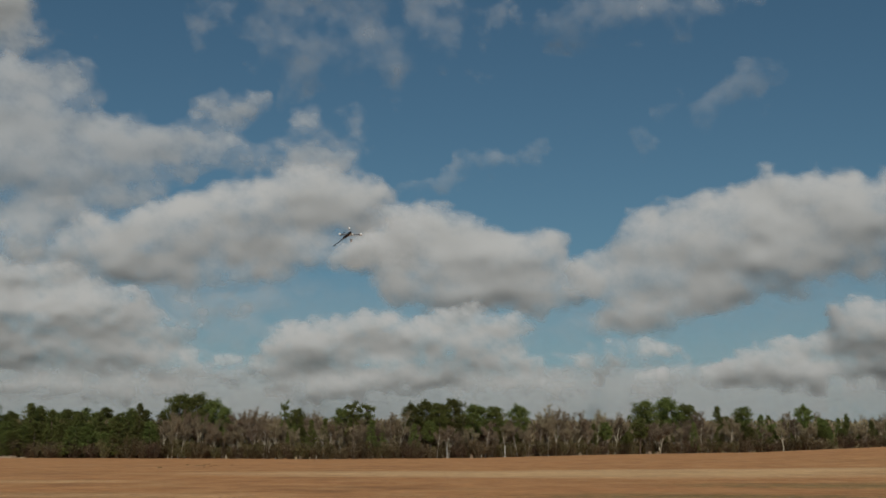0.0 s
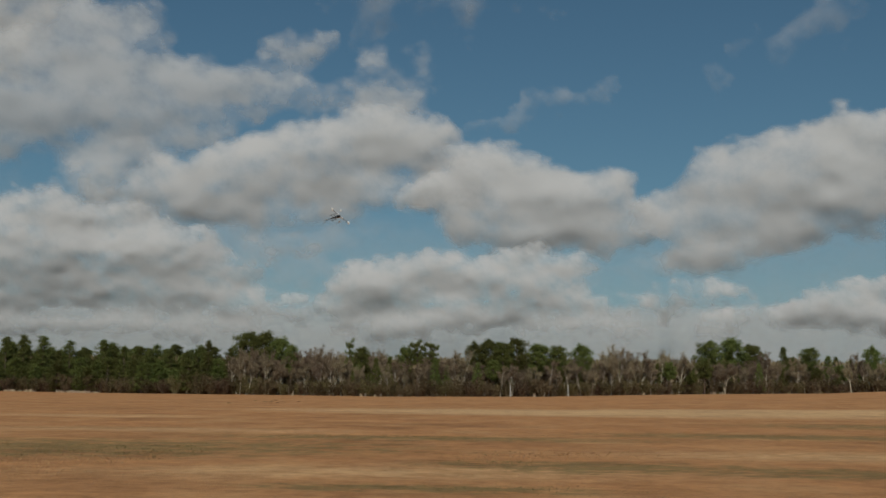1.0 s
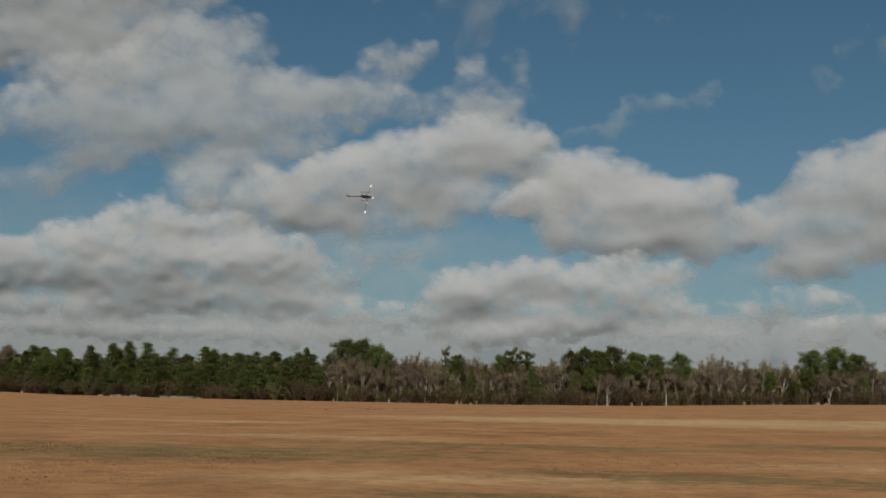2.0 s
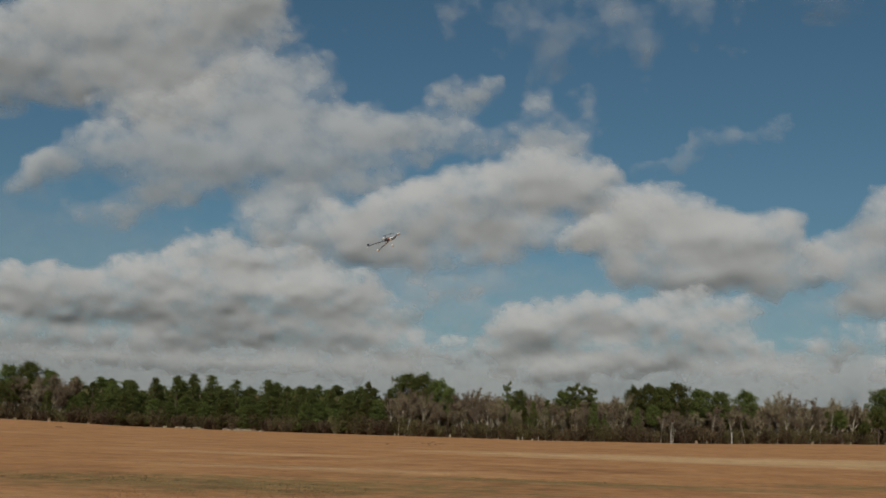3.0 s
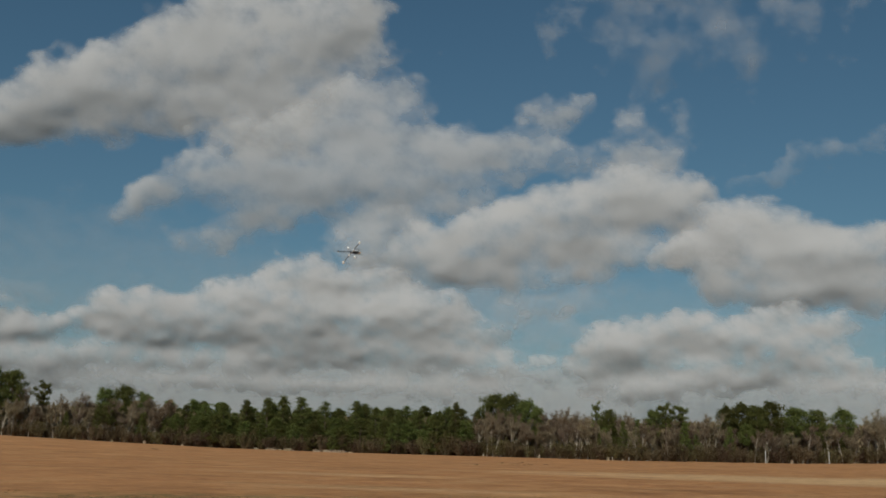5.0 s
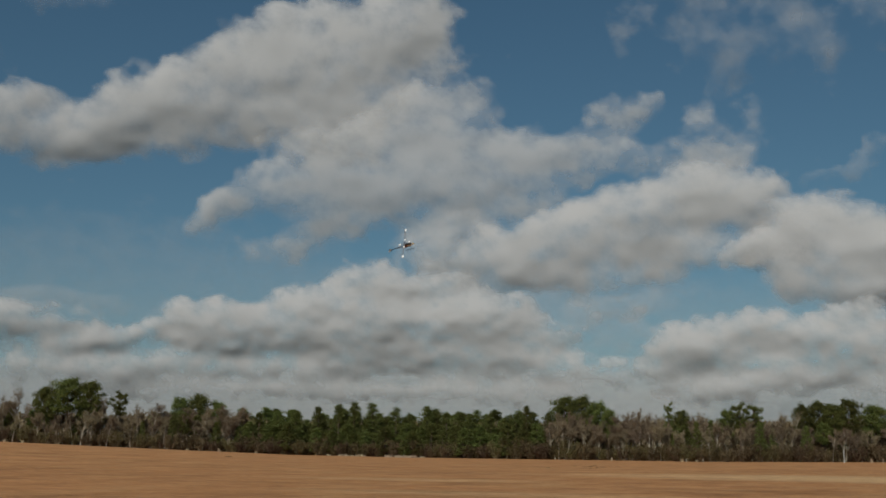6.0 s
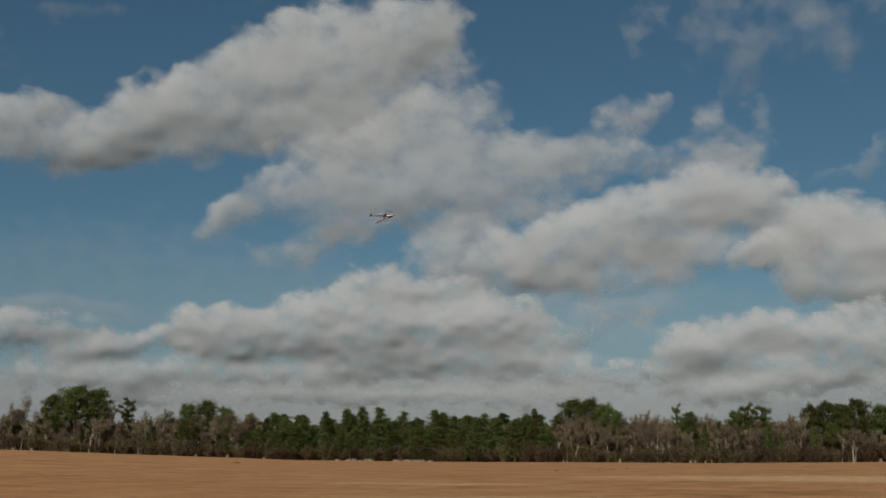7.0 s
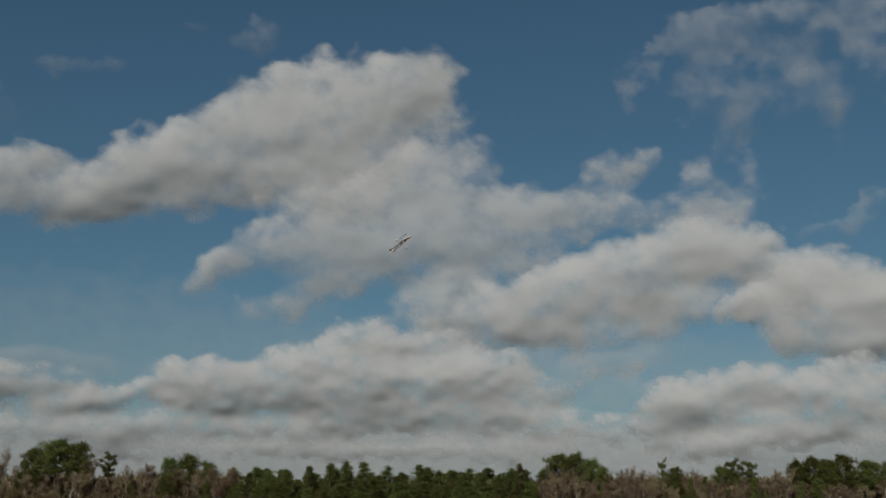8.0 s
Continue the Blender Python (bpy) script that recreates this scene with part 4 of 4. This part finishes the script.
def build_helicopter():
    heli = new("model_helicopter")
    tagged(heli, "radio-controlled model helicopter rolling in flight, white-tipped rotor blades", "model helicopter")
    pod = shell("canopy", [(0.39, 0.010, 0.010, -0.16), (0.36, 0.038, 0.036, -0.16), (0.29, 0.062, 0.066, -0.145), (0.19, 0.076, 0.092, -0.125),
                           (0.07, 0.074, 0.096, -0.115), (-0.04, 0.060, 0.075, -0.10), (-0.11, 0.04, 0.05, -0.09)], [POD_WHITE, POD_RED, POD_YELLOW, CARBON],
                lambda c: 3 if c.z > -0.085 - 0.12 * max(0, c.x - 0.1) else 3 if c.z < -0.155 else 3 if c.x < -0.05 else 1 if c.x < 0.03 else 2 if c.x > 0.35 else 0)
    part("canopy", pod, heli, "white, red and yellow glass-fibre canopy")
    bm = bmesh.new()
    block(bm, (0.40, 0.06, 0.13), (-0.02, 0, -0.19))
    block(bm, (0.16, 0.09, 0.06), (-0.12, 0, -0.12))
    part("frame", mesh_of(bm, "frame", [CARBON]), heli, "black carbon frame")
    bm = bmesh.new()
    rod(bm, (-0.10, 0, -0.13), (-1.06, 0, -0.13), 0.019, 0.016, 10)
    part("tail_boom", mesh_of(bm, "tail_boom", [CARBON]), heli, "thin black tail boom")
    for s in (-1, 1):
        bm = bmesh.new()
        rod(bm, (-0.08, s * 0.03, -0.22), (-0.62, s * 0.008, -0.145), 0.006)
        part("boom_brace", mesh_of(bm, "boom_brace", [CARBON]), heli)
        bm = bmesh.new()
        rod(bm, (0.26, s * 0.13, -0.36), (-0.24, s * 0.13, -0.36), 0.010)
        rod(bm, (0.26, s * 0.13, -0.36), (0.32, s * 0.13, -0.33), 0.010)
        for x in (0.14, -0.12):
            rod(bm, (x, s * 0.03, -0.24), (x, s * 0.13, -0.36), 0.009)
        part("skid", mesh_of(bm, "skid", [CARBON]), heli, "black landing skid")
    bm = bmesh.new()
    block(bm, (0.10, 0.006, 0.20), (-1.07, 0.02, -0.17), (0, 18, 0))
    part("tail_fin", mesh_of(bm, "tail_fin", [CARBON]), heli)
    bm = bmesh.new()
    rod(bm, (0, 0, -0.1), (0, 0, 0.07), 0.012)
    part("mast", mesh_of(bm, "mast", [STEEL]), heli, "steel mast")
    bm = bmesh.new()
    rod(bm, (0, 0, 0.0), (0, 0, 0.05), 0.03, 0.022, 12)
    block(bm, (0.20, 0.04, 0.035), (0, 0, 0.02))
    rod(bm, (0, -0.27, 0.03), (0, 0.27, 0.03), 0.005)
    rotor = part("rotor", mesh_of(bm, "rotor", [STEEL]), heli, "rotor head with flybar")
    rotor.location = (0, 0, 0.03)
    blade = blade_mesh()
    for k in range(2):
        ob = part("blade", blade, rotor, "grey blade with white root and tip" if k == 0 else "")
        ob.matrix_basis = pose(0, 0, 0.02, 0, -2, 180 * k)
        bm = bmesh.new()
        block(bm, (0.10, 0.13, 0.024), (0, 0.29 - 0.58 * k, 0.03), bevel=0.35)
        part("paddle", mesh_of(bm, "paddle", [BLADE_WHITE]), rotor, "white flybar paddle")
    bm = bmesh.new()
    rod(bm, (0, -0.01, 0), (0, 0.03, 0), 0.014)
    tail = part("tail_rotor", mesh_of(bm, "tail_rotor", [STEEL]), heli)
    tail.location = (-1.06, -0.035, -0.13)
    for k in range(2):
        bm = bmesh.new()
        block(bm, (0.045, 0.006, 0.13), (0, 0, 0.08))
        ob = part("tail_blade", mesh_of(bm, "tail_blade", [BLADE_WHITE]), tail, "white tail rotor blade")
        ob.matrix_basis = pose(0, 0, 0, 0, 180 * k, 0)
    return heli, rotor, tail


heli, rotor, tail_rotor = build_helicopter()

FLIGHT = [  # seconds, x, y, z, heading, dive, roll, turn of the rotor
    (0.0, -4.78, 52.83, 11.80, -50, -18, 290, 27), (0.1, -4.72, 52.81, 11.96, -44, -17, 305, -5),
    (0.2, -4.99, 52.79, 11.91, -47, -18, 320, -52), (0.3, -5.32, 52.85, 11.43, -43, -19, 325, 6),
    (0.4, -5.84, 52.89, 10.89, -45, -19, 340, -35), (0.5, -6.21, 52.91, 10.54, -48, -24, 340, -59),
    (0.6, -6.65, 52.90, 10.25, -56, -17, 290, -135), (0.7, -7.14, 52.90, 9.88, -55, -23, 290, -146),
    (0.8, -7.76, 52.86, 9.56, -55, -18, 290, -166), (0.9, -8.22, 52.80, 9.52, -56, -4, 295, -222),
    (1.0, -8.26, 52.75, 9.76, -52, -2, 285, -144), (1.1, -8.23, 52.73, 9.96, -51, 4, 290, -228),
    (1.2, -8.12, 52.71, 10.17, -38, 7, 345, -273), (1.3, -8.15, 52.69, 10.26, -31, 6, 320, -205),
    (1.4, -8.69, 52.57, 10.46, -34, 12, 295, -241), (1.5, -9.38, 52.44, 10.56, -22, 15, 290, -325),
    (1.6, -10.09, 52.28, 10.71, -30, 12, 295, -384), (1.7, -10.47, 52.20, 10.79, -30, 12, 283, -448),
    (1.8, -10.81, 52.12, 10.85, -30, 11, 272, -513), (1.9, -11.13, 52.05, 10.89, -29, 10, 260, -577),
    (2.0, -11.42, 51.99, 10.92, -28, 7, 248, -642), (2.1, -11.68, 51.92, 10.93, -26, 4, 237, -706),
    (2.2, -11.92, 51.87, 10.93, -25, 1, 225, -771), (2.3, -12.14, 51.82, 10.92, -23, -3, 213, -835),
    (2.4, -12.33, 51.77, 10.90, -20, -6, 202, -900), (2.5, -12.50, 51.73, 10.88, -18, -9, 190, -964),
    (2.6, -12.65, 51.70, 10.84, -15, -12, 178, -1029), (2.7, -12.78, 51.67, 10.80, -12, -14, 167, -1093),
    (2.8, -12.90, 51.65, 10.76, -9, -15, 155, -1158), (2.9, -12.99, 51.66, 10.56, 8, -20, 150, -1088),
    (3.0, -13.31, 51.60, 10.45, -8, -15, 140, -1057), (3.1, -13.41, 51.56, 10.53, 9, -19, 130, -1015),
    (3.2, -13.81, 51.45, 10.53, -18, -13, 110, -956), (3.3, -14.16, 51.37, 10.48, -20, -14, 110, -893),
    (3.4, -14.51, 51.30, 10.32, -21, -11, 110, -843), (3.5, -14.88, 51.20, 10.27, -19, -10, 110, -775),
    (3.6, -15.13, 51.15, 10.13, -21, -10, 125, -697), (3.7, -15.35, 51.11, 9.96, -12, -11, 150, -631),
    (3.8, -15.71, 51.03, 9.78, -10, -7, 145, -542), (3.9, -16.06, 50.91, 9.82, -13, -4, 140, -489),
    (4.0, -16.41, 50.77, 10.01, -10, -7, 125, -578), (4.1, -16.73, 50.65, 10.11, -21, -4, 110, -658),
    (4.2, -17.21, 50.48, 10.17, -21, -7, 110, -745), (4.3, -17.48, 50.37, 10.26, -16, -3, 110, -695),
    (4.4, -17.83, 50.22, 10.40, -18, -6, 140, -619), (4.5, -18.02, 50.17, 10.32, -2, -8, 150, -666),
    (4.6, -18.30, 50.08, 10.25, 6, -3, 155, -589), (4.7, -18.54, 49.97, 10.37, -4, 1, 132, -609),
    (4.8, -18.78, 49.86, 10.50, -14, 5, 110, -629), (4.9, -18.80, 49.83, 10.60, -17, 6, 108, -653),
    (5.0, -18.82, 49.81, 10.71, -20, 7, 105, -677), (5.1, -19.00, 49.72, 10.83, -20, 4, 85, -600),
    (5.2, -19.11, 49.66, 10.91, -17, -1, 90, -528), (5.3, -19.15, 49.63, 10.97, -18, -2, 88, -585),
    (5.4, -19.19, 49.60, 11.03, -18, -3, 85, -643), (5.5, -19.23, 49.58, 11.09, -18, -4, 83, -701),
    (5.6, -19.26, 49.56, 11.14, -18, -5, 81, -758), (5.7, -19.29, 49.54, 11.20, -18, -6, 79, -816),
    (5.8, -19.32, 49.51, 11.25, -18, -6, 76, -874), (5.9, -19.36, 49.49, 11.31, -18, -7, 74, -932),
    (6.0, -19.40, 49.46, 11.36, -18, -8, 72, -989), (6.1, -19.44, 49.43, 11.42, -18, -8, 70, -1047),
    (6.2, -19.50, 49.40, 11.48, -19, -8, 67, -1105), (6.3, -19.56, 49.36, 11.54, -19, -8, 65, -1162),
    (6.4, -19.77, 49.26, 11.64, -24, -3, 75, -1090), (6.5, -19.88, 49.18, 11.78, -26, -7, 65, -1158),
    (6.6, -19.89, 49.17, 11.85, -21, -6, 90, -1100), (6.7, -20.05, 49.04, 12.16, -23, -2, 100, -1092),
    (6.8, -20.20, 48.90, 12.48, -25, 2, 110, -1084), (6.9, -20.38, 48.77, 12.74, -27, 5, 140, -1003),
    (7.0, -20.45, 48.74, 12.75, -20, 9, 140, -1060), (7.1, -20.24, 48.74, 13.13, -21, 14, 118, -1086),
    (7.2, -20.04, 48.73, 13.50, -22, 20, 95, -1112), (7.3, -20.18, 48.84, 12.80, -18, 23, 95, -1056),
    (7.4, -20.07, 48.76, 13.34, -22, 21, 100, -1088), (7.5, -19.95, 48.68, 13.89, -25, 19, 105, -1120),
    (7.6, -19.61, 48.79, 13.98, -17, 9, 140, -1070), (7.7, -19.40, 48.89, 13.92, -22, 6, 145, -1018),
    (7.8, -19.23, 48.97, 13.87, -22, 0, 145, -1048), (7.9, -19.07, 49.04, 13.83, -22, -5, 145, -1079),
    (8.0, -18.97, 49.02, 14.07, -32, -15, 145, -1076),
]


def motions():
    walk(heli, [(t, pose(x, y, z, roll, dive, heading)) for t, x, y, z, heading, dive, roll, turn in FLIGHT])
    walk(rotor, [(t, pose(0, 0, 0.03, 0, 0, turn)) for t, x, y, z, heading, dive, roll, turn in FLIGHT])
    walk(tail_rotor, [(k / 10, pose(-1.06, -0.035, -0.13, 0, 70 * k, 0)) for k in range(81)])
    for ob, drift in clouds:
        walk(ob, [(0, pose(0, 0, EYE)), (8, pose(0, 0, EYE, 0, 0, -8 * drift))])


motions()
